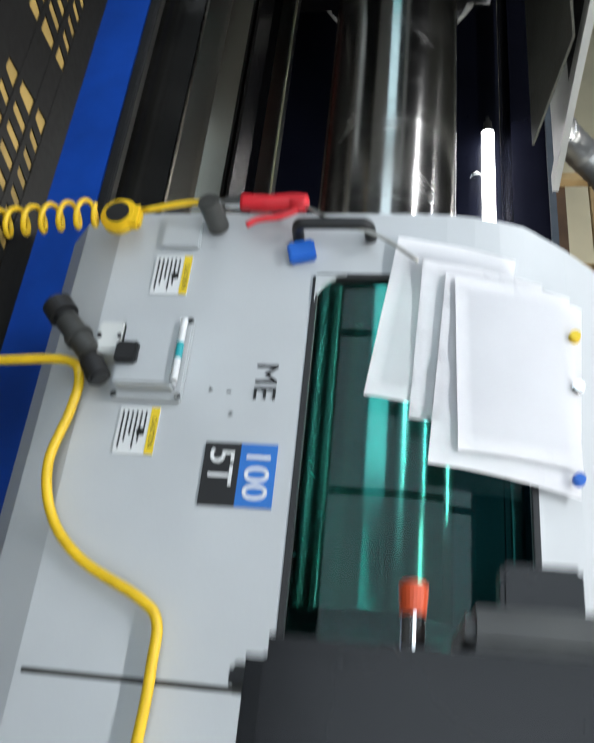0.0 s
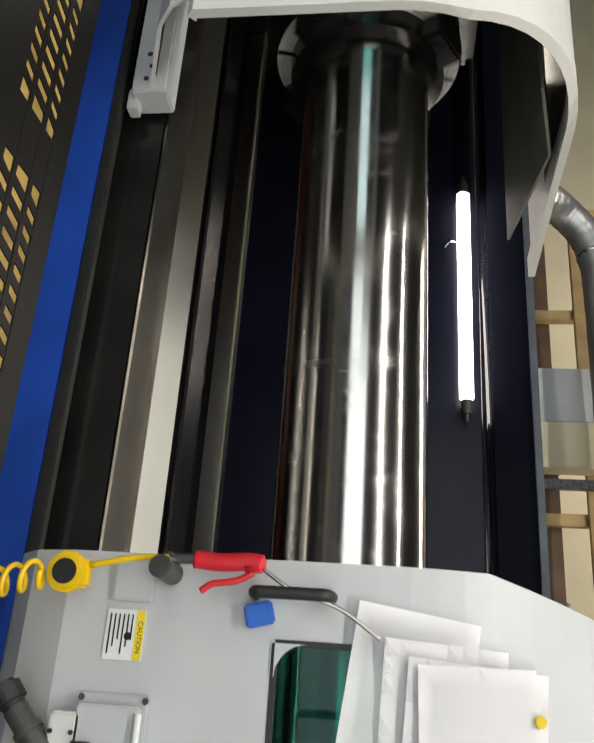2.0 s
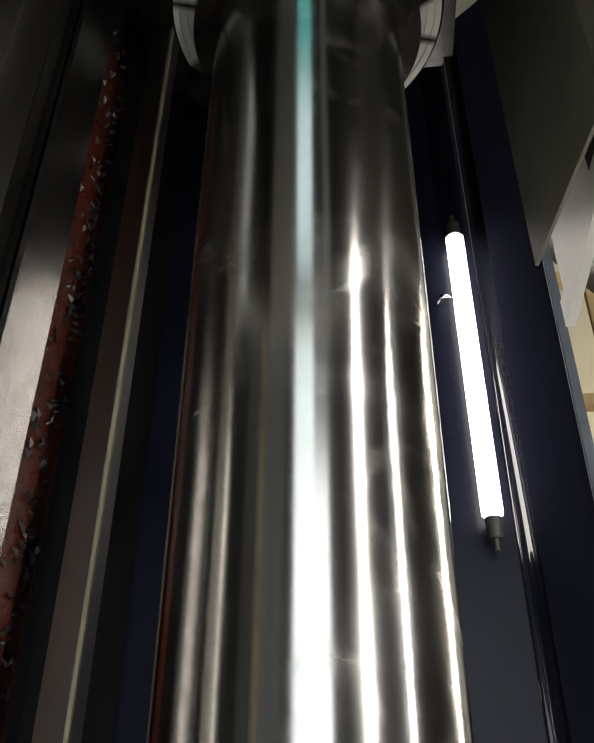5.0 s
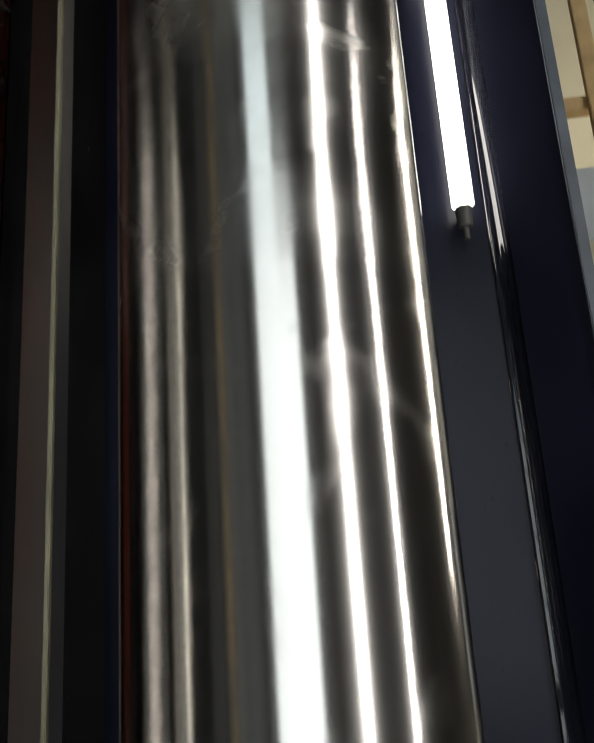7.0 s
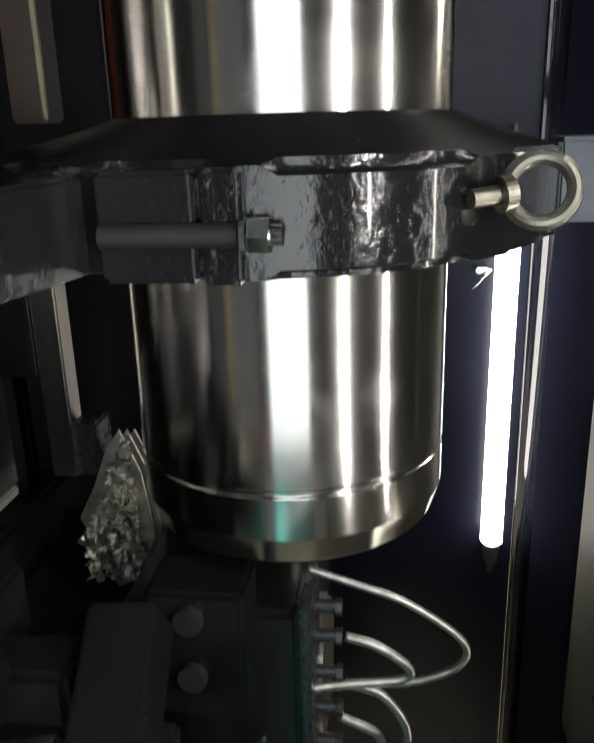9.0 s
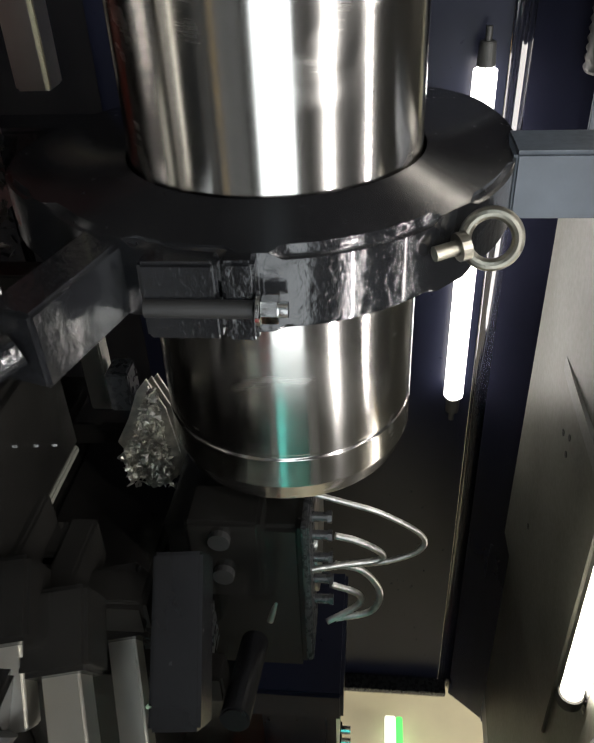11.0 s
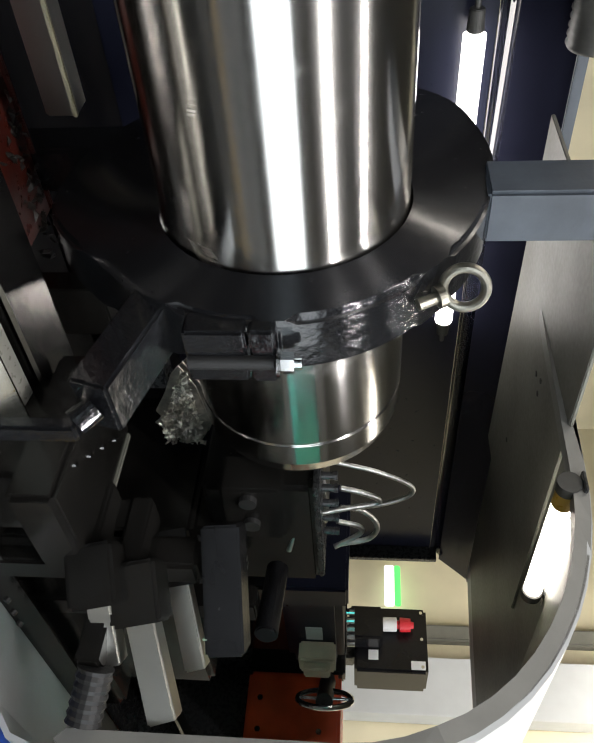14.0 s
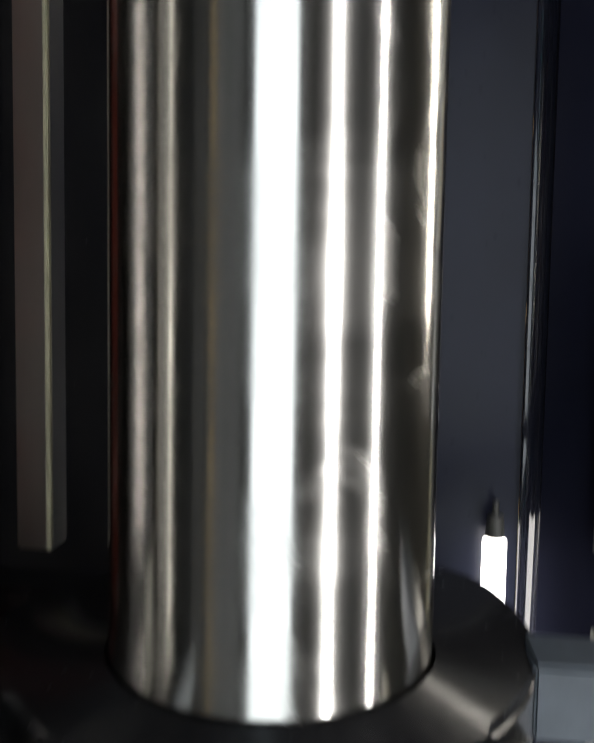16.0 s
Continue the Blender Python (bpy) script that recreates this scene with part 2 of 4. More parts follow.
def hose(pts, r, seg=10, ribs=0.0, pitch=3):
    """A round tube along a path of points; ribs makes it corrugated."""
    bm = bmesh.new()
    prev, side = None, Vector((0.3, 0.2, 1)).normalized()
    for i, p in enumerate(pts):
        d = (pts[min(i + 1, len(pts) - 1)] - pts[max(i - 1, 0)]).normalized()
        side = (side - d * side.dot(d)).normalized()
        up = d.cross(side)
        rr = r * (1 + ribs * (1 if i % pitch == 0 else -0.5))
        cur = [bm.verts.new(p + rr * (math.cos(2 * math.pi * j / seg) * side + math.sin(2 * math.pi * j / seg) * up)) for j in range(seg)]
        if prev:
            for j in range(seg):
                bm.faces.new((prev[j], prev[(j + 1) % seg], cur[(j + 1) % seg], cur[j]))
        else:
            bm.faces.new(cur)
        prev = cur
    bm.faces.new(prev[::-1])
    return bm


def sheet(profile, x0, x1, t=0.004, cuts=1):
    """A bent plate: a profile of (y, z) drawn out along x, with thickness t to the left of its run."""
    bm = bmesh.new()
    pr = [Vector((0, *p)) for p in profile]
    inner = []
    for i, p in enumerate(pr):
        a, b = pr[max(i - 1, 0)], pr[min(i + 1, len(pr) - 1)]
        d = (b - a).normalized()
        inner.append(p + Vector((0, -d.z, d.y)) * t)
    loop = pr + inner[::-1]
    rows_ = []
    for k in range(cuts + 1):
        x = x0 + (x1 - x0) * k / cuts
        rows_.append([bm.verts.new((x, v.y, v.z)) for v in loop])
    n = len(loop)
    for k in range(cuts):
        for j in range(n):
            bm.faces.new((rows_[k][j], rows_[k][(j + 1) % n], rows_[k + 1][(j + 1) % n], rows_[k + 1][j]))
    m = len(pr)
    for k in (0, cuts):
        for j in range(m - 1):
            bm.faces.new((rows_[k][j], rows_[k][j + 1], rows_[k][n - 2 - j], rows_[k][n - 1 - j]))
    return bm


def lathe_shape(profile, seg=96):
    """A body of revolution round the x axis from (x, radius) pairs."""
    bm = bmesh.new()
    rows_ = []
    for x, r in profile:
        rows_.append([bm.verts.new((x, r * math.cos(2 * math.pi * j / seg), r * math.sin(2 * math.pi * j / seg))) for j in range(seg)])
    for a, b in zip(rows_, rows_[1:]):
        for j in range(seg):
            bm.faces.new((a[j], a[(j + 1) % seg], b[(j + 1) % seg], b[j]))
    bm.faces.new(rows_[0])
    bm.faces.new(rows_[-1][::-1])
    return bm


def text_mesh(body, size, m, depth=0.001):
    cu = bpy.data.curves.new("txt", "FONT")
    cu.body, cu.size, cu.extrude, cu.align_x, cu.align_y = body, size, depth, "CENTER", "CENTER"
    ob = bpy.data.objects.new("txt", cu)
    me = bpy.data.meshes.new_from_object(ob)
    bpy.data.objects.remove(ob)
    bpy.data.curves.remove(cu)
    bm = bmesh.new()
    bm.from_mesh(me)
    bpy.data.meshes.remove(me)
    bmesh.ops.transform(bm, matrix=m, verts=bm.verts)
    return bm


# ---- the hall ----
WX = -2.3


def hall():
    f = part("ground", box(-14, 12, -7, 5, -1.35, -1.15, 0), CONCRETE)
    tagged(f, "dark oily concrete floor of a factory hall", "floor", kind="structure")
    w = part("wall_south", box(-14, 12, -6.2, -6.0, -1.15, 4.0, 0), HALLDARK)
    tagged(w, "dark upper part of the hall wall behind the operator", "wall", kind="structure")
    # Unseen glowing panel standing for the bright hall behind the operator.
    w = part("hall_glow_panel", box(WX, 7.9, -5.99, -5.95, -0.55, 2.25, 0), HALLGLOW)
    tagged(w, "unseen glowing panel standing for the bright hall mirrored in the roll", "window", kind="structure")
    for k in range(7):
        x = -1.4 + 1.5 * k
        part("panel_bar", box(x - 0.03, x + 0.03, -5.948, -5.91, -0.55, 2.25, 0.003), HALLDARK, w)
    # Added dimmer panel, kept low so the ledge mirrors dark wall above it.
    w = part("hall_glow_panel", box(-13.9, WX - 0.1, -5.99, -5.95, -0.55, 1.05, 0), PALEGLOW)
    tagged(w, "unseen dimmer glowing panel standing for the paler hall mirrored in the roll", "window", kind="structure")
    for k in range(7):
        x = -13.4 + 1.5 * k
        part("panel_bar", box(x - 0.03, x + 0.03, -5.948, -5.91, -0.55, 1.05, 0.003), HALLDARK, w)
    w = part("wall_north", box(-14, 12, 4.6, 4.8, -1.15, 4.0, 0), CREAM)
    tagged(w, "cream painted hall wall behind the machine", "wall", kind="structure")
    w = part("wall_east", box(8.0, 8.2, -6, 4.6, -1.15, 4.0, 0), CREAM)
    tagged(w, "cream painted hall wall beyond the tailstock", "wall", kind="structure")
    w = part("wall_west", box(-14.2, -14.0, -6.2, 4.8, -1.15, 4.0, 0), HALLDARK)
    tagged(w, "dark hall wall beyond the headstock", "wall", kind="structure")
    w = part("ceiling", box(-14, 12, -6.2, 4.8, 3.85, 4.0, 0), HALLDARK)
    tagged(w, "dark hall ceiling", "ceiling", kind="structure")


hall()


# ---- the lathe's bed and enclosure ----
def lathe():
    L = thing("roll_lathe", "large roll lathe with blue base and black oily interior", "lathe", (0.5, 0, -1.15))
    part("base_panel", box(-2.6, 5.2, -0.62, -0.585, -1.15, -0.775, 0.003), BLUE, L, "bright blue enamelled front panel")
    part("rail", box(-2.6, 5.2, -0.60, -0.565, -0.773, -0.752, 0.004), BARSTEEL, L, "worn steel guide rail")
    part("rail_seal", box(-2.6, 5.2, -0.626, -0.604, -0.773, -0.745, 0.004), RUBBER, L)
    part("channel", sheet([(-0.565, -0.80), (-0.50, -0.80), (-0.49, -0.64)], -2.6, 5.2, 0.006), OILBLACK, L, "black drain channel")
    part("front_ledge", sheet([(-0.495, -0.634), (-0.374, -0.596)], -2.6, 2.2, 0.01), WAY, L, "bare steel cover ledge")
    part("ledge_step", sheet([(-0.373, -0.595), (-0.346, -0.519)], -2.6, 2.2, 0.01), STEPSTEEL, L, "polished steel bevel")
    part("bed_cover", sheet([(-0.342, -0.545), (-0.315, -0.565), (-0.256, -0.565)], -2.6, 5.2, 0.01), OILBLACK, L)
    part("front_way", sheet([(-0.25, -0.530), (-0.115, -0.519)], -2.6, 2.05, 0.012), FRONTWAY, L, "oily ground steel bed way")
    part("way_side", box(-2.6, 2.05, -0.245, -0.12, -0.66, -0.545, 0.006), OILBLACK, L)
    part("chip_trough", box(-2.6, 5.2, -0.118, 0.30, -0.80, -0.66, 0.01), OILBLACK, L)
    part("end_cover", sheet([(-0.342, -0.562), (-0.262, -0.552)], 1.62, 2.22, 0.006), PALECOVER, L, "pale worn sheet cover")
    # Strip added for the pale line along the rear way's front edge.
    part("way_strip", box(-2.6, 1.655, 0.316, 0.329, -0.527, -0.517, 0.002), PALESTRIP, L, "thin pale yellowish strip along the rear way")
    part("rear_way", box(-2.6, 1.66, 0.33, 0.405, -0.60, -0.520, 0.006), BARSTEEL, L, "ground steel rear way")
    part("end_flange", box(4.94, 4.975, 1.05, 1.136, -0.60, 0.60, 0.004), DARKGREY, L, "folded end of the back panel")
    part("trough_floor", box(-1.3, 1.9, 0.11, 0.30, -0.662, -0.654, 0.002), OXIDE, L, "oily red oxide trough floor")
    part("trough_wall", box(-2.6, 1.9, 0.302, 0.313, -0.80, -0.645, 0.003), OXIDE, L, "oily red oxide inner wall")
    part("rear_skirt", box(-2.6, 5.2, 0.41, 1.12, -0.80, -0.70, 0.01), OILBLACK, L)
    part("bed_body", box(-2.6, 5.2, -0.56, 1.14, -1.15, -0.82, 0.01), DARKGREY, L)
    part("back_wall", box(-2.6, 4.98, 1.14, 1.17, -0.85, 0.565, 0.003), NAVY, L, "glossy dark navy back panel")
    bend = [(1.138, 0.565)] + [(1.138 - 0.06 * (1 - math.cos(math.radians(a))), 0.572 + 0.055 * math.sin(math.radians(a))) for a in (0, 12, 24, 36, 48, 60, 70, 79)]
    part("back_bend", sheet(bend, -2.6, 4.98, 0.004), BEND, L, "rounded glossy navy bend", smooth=True)
    part("back_slope", sheet([bend[-1], (1.02, 0.71), (0.95, 0.79)], -2.6, 4.98, 0.015), SLOPE, L, "satin blue-grey sloping roof panel")
    part("roof_lip", box(-2.6, 4.98, 0.928, 0.944, 0.772, 0.806, 0.003), BLUEGREY, L)
    part("roof_panel", box(1.98, 3.55, 0.06, 0.90, 0.722, 0.734, 0.003), GREYIN, L, "olive grey fixed roof panel")
    for rx, ry in ((2.62, 0.38), (2.68, 0.38), (2.65, 0.44), (3.2, 0.60)):
        part("roof_hole", rod((rx, ry, 0.7215), (rx, ry, 0.7195), 0.010, seg=12), RUBBER, L)
    part("head_wall", box(-2.6, -2.55, -0.5, 1.13, -0.80, 0.60, 0.003), OILBLACK, L)
    part("head_stock", box(-2.5, -1.62, -0.42, 0.62, -0.66, 0.50, 0.04), OILBLACK, L, "black headstock housing")


lathe()


def trough_chips():
    """Loose curled chips, dark with oil, along the foot of the rear way."""
    rng = random.Random(9)
    verts, faces = [], []
    for k in range(420):
        x, y = rng.uniform(-1.4, 2.0), 0.295 - abs(rng.gauss(0, 0.07))
        c = Vector((x, y, -0.655 + rng.random() * 0.02 * (y + 0.1)))
        n = len(verts)
        d = Vector((rng.uniform(-1, 1), rng.uniform(-1, 1), rng.uniform(-0.4, 0.8))).normalized() * rng.uniform(0.008, 0.02)
        e = Vector((-d.y, d.x, rng.uniform(-0.01, 0.01))) * 0.4
        verts += [c - d - e, c + d - e, c + d + e, c - d + e, c + Vector((0, 0, 0.010))]
        faces += [(n, n + 1, n + 4), (n + 1, n + 2, n + 4), (n + 2, n + 3, n + 4), (n + 3, n, n + 4), (n, n + 3, n + 2, n + 1)]
    me = bpy.data.meshes.new("metal_swarf")
    me.from_pydata(verts, [], faces)
    me.materials.append(DARKCHIP)
    ob = new("metal_swarf", me)
    ob.location.z = AX
    tagged(ob, "dark oily steel swarf lying in the bed trough", "swarf", kind="stuff")


trough_chips()


def roll_and_chuck():
    roll = thing("steel_roll", "mirror-bright turned steel roll held in the chuck", "roll", (0, 0, 0))
    prof = [(-1.20, 0.10), (-1.199, 0.232), (-0.965, 0.236), (-0.96, 0.247), (-0.955, 0.25), (2.160, 0.25), (2.163, 0.2465), (2.170, 0.2465), (2.173, 0.25), (2.238, 0.25), (2.280, 0.236), (2.281, 0.06), (2.36, 0.05)]
    fine = [prof[0]]
    for (xa, ra), (xb, rb) in zip(prof, prof[1:]):
        ln = math.hypot(xb - xa, rb - ra)
        e = min(0.3, 0.0012 / ln)
        fine += [(xa + (xb - xa) * q, ra + (rb - ra) * q) for q in (e, 1 - e)] + [(xb, rb)]
    bm = lathe_shape(fine, 160)
    o = part("roll_body", bm, STEEL, roll, "bright turned steel", smooth=True)
    part("end_band", lathe_shape([(-1.18, 0.234), (-1.179, 0.2375), (-0.985, 0.2375), (-0.984, 0.234)], 96), OILBLACK, roll, "dark band at the clamped end", smooth=True)
    chuck = thing("lathe_chuck", "four-jaw lathe chuck with pale ringed face", "chuck", (0, 0, 0))
    # Black here carries the shade round the chuck; only the face stays pale.
    part("chuck_body", lathe_shape([(-1.60, 0.36), (-1.30, 0.378), (-1.178, 0.382), (-1.177, 0.377)], 96), OILBLACK, chuck, "chuck body, coloured black for the shade it stands in", smooth=True)
    prof = [(-1.19, 0.37), (-1.178, 0.376)]
    for k in range(6):
        r = 0.375 - 0.022 * k
        prof += [(-1.170, r), (-1.170, r - 0.017), (-1.176, r - 0.018), (-1.176, r - 0.021)]
    part("face_plate", lathe_shape(prof, 96), WHITE, chuck, "pale ringed chuck face")
    part("hub", lathe_shape([(-1.20, 0.318), (-1.08, 0.312), (-1.06, 0.21)], 64), OILBLACK, chuck, "black chuck hub")
    for k in range(4):
        jb = joined(box(-1.18, -1.00, -0.07, 0.07, 0.240, 0.290, 0.01), box(-1.18, -1.07, -0.095, 0.095, 0.235, 0.384, 0.012))
        bmesh.ops.rotate(jb, cent=(0, 0, 0), matrix=Matrix.Rotation(k * math.pi / 2, 3, "X"), verts=jb.verts)
        part("jaw", jb, OILBLACK, chuck, "black chuck jaw")
        sl = box(-1.172, -1.167, -0.010, 0.010, 0.25, 0.375, 0.001)
        bmesh.ops.rotate(sl, cent=(0, 0, 0), matrix=Matrix.Rotation((k + 0.5) * math.pi / 2, 3, "X"), verts=sl.verts)
        part("slot", sl, OILBLACK, chuck)
    return roll, chuck


ROLL, CHUCK = roll_and_chuck()


# ---- tube lamps on the back wall ----
def tube_lamp(x0, x1):
    T = thing("tube_lamp", "lit fluorescent tube lamp on the dark back panel", "lamp", (x0, 1.14, 0.49), group="machine lamps")
    part("tube", rod((x0, 1.085, 0.49), (x1, 1.085, 0.49), 0.036, seg=24, bevel=0.010), TUBE, T, "glowing white tube", smooth=True)
    for xa, s in ((x0, -1), (x1, 1)):
        part("end_cap", joined(rod((xa, 1.085, 0.49), (xa + s * 0.07, 1.085, 0.49), 0.028, 0.024, bevel=0.003), rod((xa + s * 0.07, 1.085, 0.49), (xa + s * 0.11, 1.085, 0.49), 0.010)), GREYRUB, T, "grey cable gland")
    cx = x0 + 0.30
    part("clip", joined(box(cx - 0.010, cx + 0.010, 1.075, 1.138, 0.400, 0.440, 0.004), hose(smooth_path([(cx, 1.09, 0.445), (cx + 0.01, 1.06, 0.425), (cx + 0.03, 1.05, 0.405), (cx + 0.05, 1.06, 0.39)], 5), 0.003)), CHROME, T, "bright wire clip")


tube_lamp(-1.197, 0.0)
tube_lamp(1.80, 3.012)


# ---- steady rest ----
def steady_rest():
    S = thing("steady_rest", "glossy black cast steady rest clamped round the roll", "steady rest", (1.79, 0.3, -0.82))
    # ring with a lobed outer outline
    bm = bmesh.new()
    N = 96
    outline = [(-0.315, 0.0), (-0.30, 0.10), (-0.25, 0.20), (-0.16, 0.29), (-0.03, 0.385), (0.10, 0.425), (0.37, 0.425), (0.50, 0.38), (0.58, 0.28), (0.62, 0.0), (0.52, -0.34), (0.30, -0.50), (0.05, -0.53), (-0.14, -0.36), (-0.26, -0.22), (-0.31, -0.10)]
    polar = sorted((math.atan2(z, -y) % (2 * math.pi), math.hypot(y, z)) for y, z in outline)
    an = np.array([p[0] - 2 * math.pi for p in polar] + [p[0] for p in polar] + [p[0] + 2 * math.pi for p in polar])
    rn = np.array([p[1] for p in polar] * 3)
    loops = {}
    for x in (1.722, 1.853):
        inn, out = [], []
        for i in range(N):
            a = 2 * math.pi * i / N
            ro = float(np.mean([np.interp(a + d, an, rn) for d in (-0.09, -0.03, 0.03, 0.09)]))
            inn.append(bm.verts.new((x - (0.056 if x < 1.8 else 0.0), -0.256 * math.cos(a), 0.256 * math.sin(a))))
            out.append(bm.verts.new((x, -ro * math.cos(a), ro * math.sin(a))))
        loops[x] = (inn, out)
    (i0, o0), (i1, o1) = loops[1.722], loops[1.853]
    for i in range(N):
        j = (i + 1) % N
        bm.faces.new((i0[i], i0[j], o0[j], o0[i]))
        bm.faces.new((i1[i], o1[i], o1[j], i1[j]))
        bm.faces.new((o0[i], o0[j], o1[j], o1[i]))
        bm.faces.new((i0[i], i1[i], i1[j], i0[j]))
    outer = set(o0 + o1)
    edges = [e for e in bm.edges if abs(e.verts[0].co.x - e.verts[1].co.x) < 1e-6 and e.verts[0] in outer and e.verts[1] in outer]
    bmesh.ops.bevel(bm, geom=edges, offset=0.012, segments=3, affect="EDGES")
    ring_ob = part("clamp_ring", bm, CAST, S)
    ring_ob.data.materials.append(BLACK)
    ring_ob.data.shade_smooth()
    ring_ob.data.set_sharp_from_angle(angle=0.5)
    for f in ring_ob.data.polygons:
        if abs(f.normal.x) > 0.45:
            f.material_index = 1
    part("clamp_ear", box(1.724, 1.851, -0.345, -0.285, -0.165, -0.050, 0.006), CAST, S, "lower clamp ear")
    part("clamp_ear", box(1.722, 1.853, -0.345, -0.285, -0.045, 0.004, 0.006), CAST, S, "upper clamp ear")
    part("clamp_bolt", rod((1.795, -0.348, -0.16), (1.795, -0.348, 0.0), 0.014), RUBBER, S, "black clamp bolt")
    part("washer", rod((1.795, -0.348, 0.005), (1.795, -0.348, 0.011), 0.026), CHROME, S, "steel washer")
    nb = rod((1.795, -0.348, 0.012), (1.795, -0.348, 0.036), 0.021, seg=6)
    part("nut", nb, CHROME, S, "bright hexagon nut")
    part("stud", rod((1.795, -0.348, 0.036), (1.795, -0.348, 0.05), 0.012), CHROME, S)
    # eyebolt
    part("eyebolt", joined(ring((1.766, -0.172, 0.352), (0.25, 0.9, 0.1), 0.041, 0.0105), rod((1.772, -0.215, 0.262), (1.768, -0.195, 0.305), 0.012), rod((1.769, -0.198, 0.298), (1.767, -0.192, 0.312), 0.023)), DULLZINC, S, "dull steel lifting eyebolt")
    # post and arm
    part("post", box(1.708, 1.836, 0.06, 0.19, 0.415, 0.95, 0.008), BLUEGREY, S, "scratched blue-grey square post")
    ax = Vector((1.79, -0.18, -0.228))
    bx = Vector((1.80, -0.455, -0.312))
    d = bx - ax
    m = d.to_track_quat("X", "Z").to_matrix().to_4x4()
    c = (ax + bx) / 2
    part("arm", box(c.x - d.length / 2, c.x + d.length / 2, c.y - 0.062, c.y + 0.062, c.z - 0.040, c.z + 0.040, 0.006, m), CAST, S, "glossy black square arm")
    part("arm_foot", joined(rod(bx, bx + Vector((0.01, -0.03, -0.03)), 0.026), box(1.79, 1.83, -0.515, -0.485, -0.60, -0.33, 0.006)), CAST, S)
    part("rear_leg", box(1.73, 1.85, 0.30, 0.42, -0.82, 0.05, 0.01), CAST, S)


steady_rest()


# ---- sliding doors ----
def door_profile(F, lower=True, drop=0.0):
    pts = [(F + 0.42, -0.70 - drop), (F + 0.36, -0.66 - drop), (F + 0.10, -0.555 - 0.7 * drop), (F + 0.03, -0.50 - 0.6 * drop), (F, -0.42 - 0.5 * drop), (F, 0.12)] if lower else [(F + 0.02, -0.44), (F, -0.42), (F, 0.12)]
    for k in range(1, 15):
        a = math.pi / 2 * k / 14
        pts.append((F + 0.8 * (1 - math.cos(a)), 0.12 + 0.62 * math.sin(a)))
    pts += [(0.20, 0.755), (0.78, 0.785)]
    return pts


def windowed_shell(D, F, x0, x1, w0, w1, material, k, split=None, drop=0.0):
    """The bent door plate in strips round its window opening, with pane and gasket."""
    zl, zh = -0.06, 0.31
    prof = door_profile(F, drop=drop)

    def at(z):
        q = min(1, max(0, (z - 0.12) / 0.62))
        return F + 0.8 * (1 - math.sqrt(1 - q * q))
    below = [p for p in prof if p[1] <= zl] + [(F, zl)]
    mid = [(F, zl), (F, 0.12)] + [(at(z), z) for z in (0.17, 0.22, 0.265, zh)]
    above = [(at(zh), zh)] + [p for p in prof if p[1] > zh + 0.01]
    part("door_shell", shear(joined(sheet(below, x0, x1, -0.012), sheet(mid, x0, w0, -0.012), sheet(mid, w1, x1, -0.012), sheet(above, x0, x1, -0.012)), k), material, D)
    pm = [(y + 0.016, z) for y, z in mid]
    pane = part("window_pane", sheet(pm, w0 - 0.01, split or w1 + 0.01, -0.005), TEAL, D, "teal tinted safety glazing")
    pane.visible_shadow = False
    if split:
        # Added pane: lets the hall glow through where the door itself is plain.
        pane = part("window_pane", sheet(pm, split + 0.02, w1 + 0.01, -0.005), ADDEDGLASS, D, "pale pane added so the hall glow reaches the roll")
        pane.visible_shadow = False
        part("glazing_bar", sheet(pm, split, split + 0.02, -0.02), RUBBER, D, "black bar beside the added pane")
    for cx, sx in ((w0, 1), (w1, -1)):
        for cz, sz in ((zl, 1), (zh, -1)):
            cb = bmesh.new()
            R = 0.055
            arc = [(cx + sx * R * (1 - math.cos(a)), cz + sz * R * (1 - math.sin(a))) for a in (math.pi / 2 * i / 8 for i in range(9))]
            front = [cb.verts.new((cx, at(cz) - 0.007, cz))] + [cb.verts.new((u, at(max(v, 0.12)) - 0.007, v)) for u, v in arc]
            back = [cb.verts.new(v.co + Vector((0, 0.014, 0))) for v in front]
            n = len(front)
            for i in range(1, n - 1):
                cb.faces.new((front[0], front[i], front[i + 1]))
                cb.faces.new((back[0], back[i + 1], back[i]))
            for i in range(n):
                cb.faces.new((front[i], front[(i + 1) % n], back[(i + 1) % n], back[i]))
            part("corner_gusset", cb, material, D)
    g = [(y - 0.002, z) for y, z in mid]
    part("window_gasket", joined(sheet(g, w0 - 0.006, w0 + 0.004, -0.02), sheet(g, w1 - 0.004, w1 + 0.006, -0.02), box(w0, w1, F - 0.002, F + 0.014, zl - 0.006, zl + 0.004, 0.001), box(w0, w1, at(zh) - 0.004, at(zh) + 0.014, zh - 0.004, zh + 0.006, 0.001)), RUBBER, D, "black rubber window gasket")


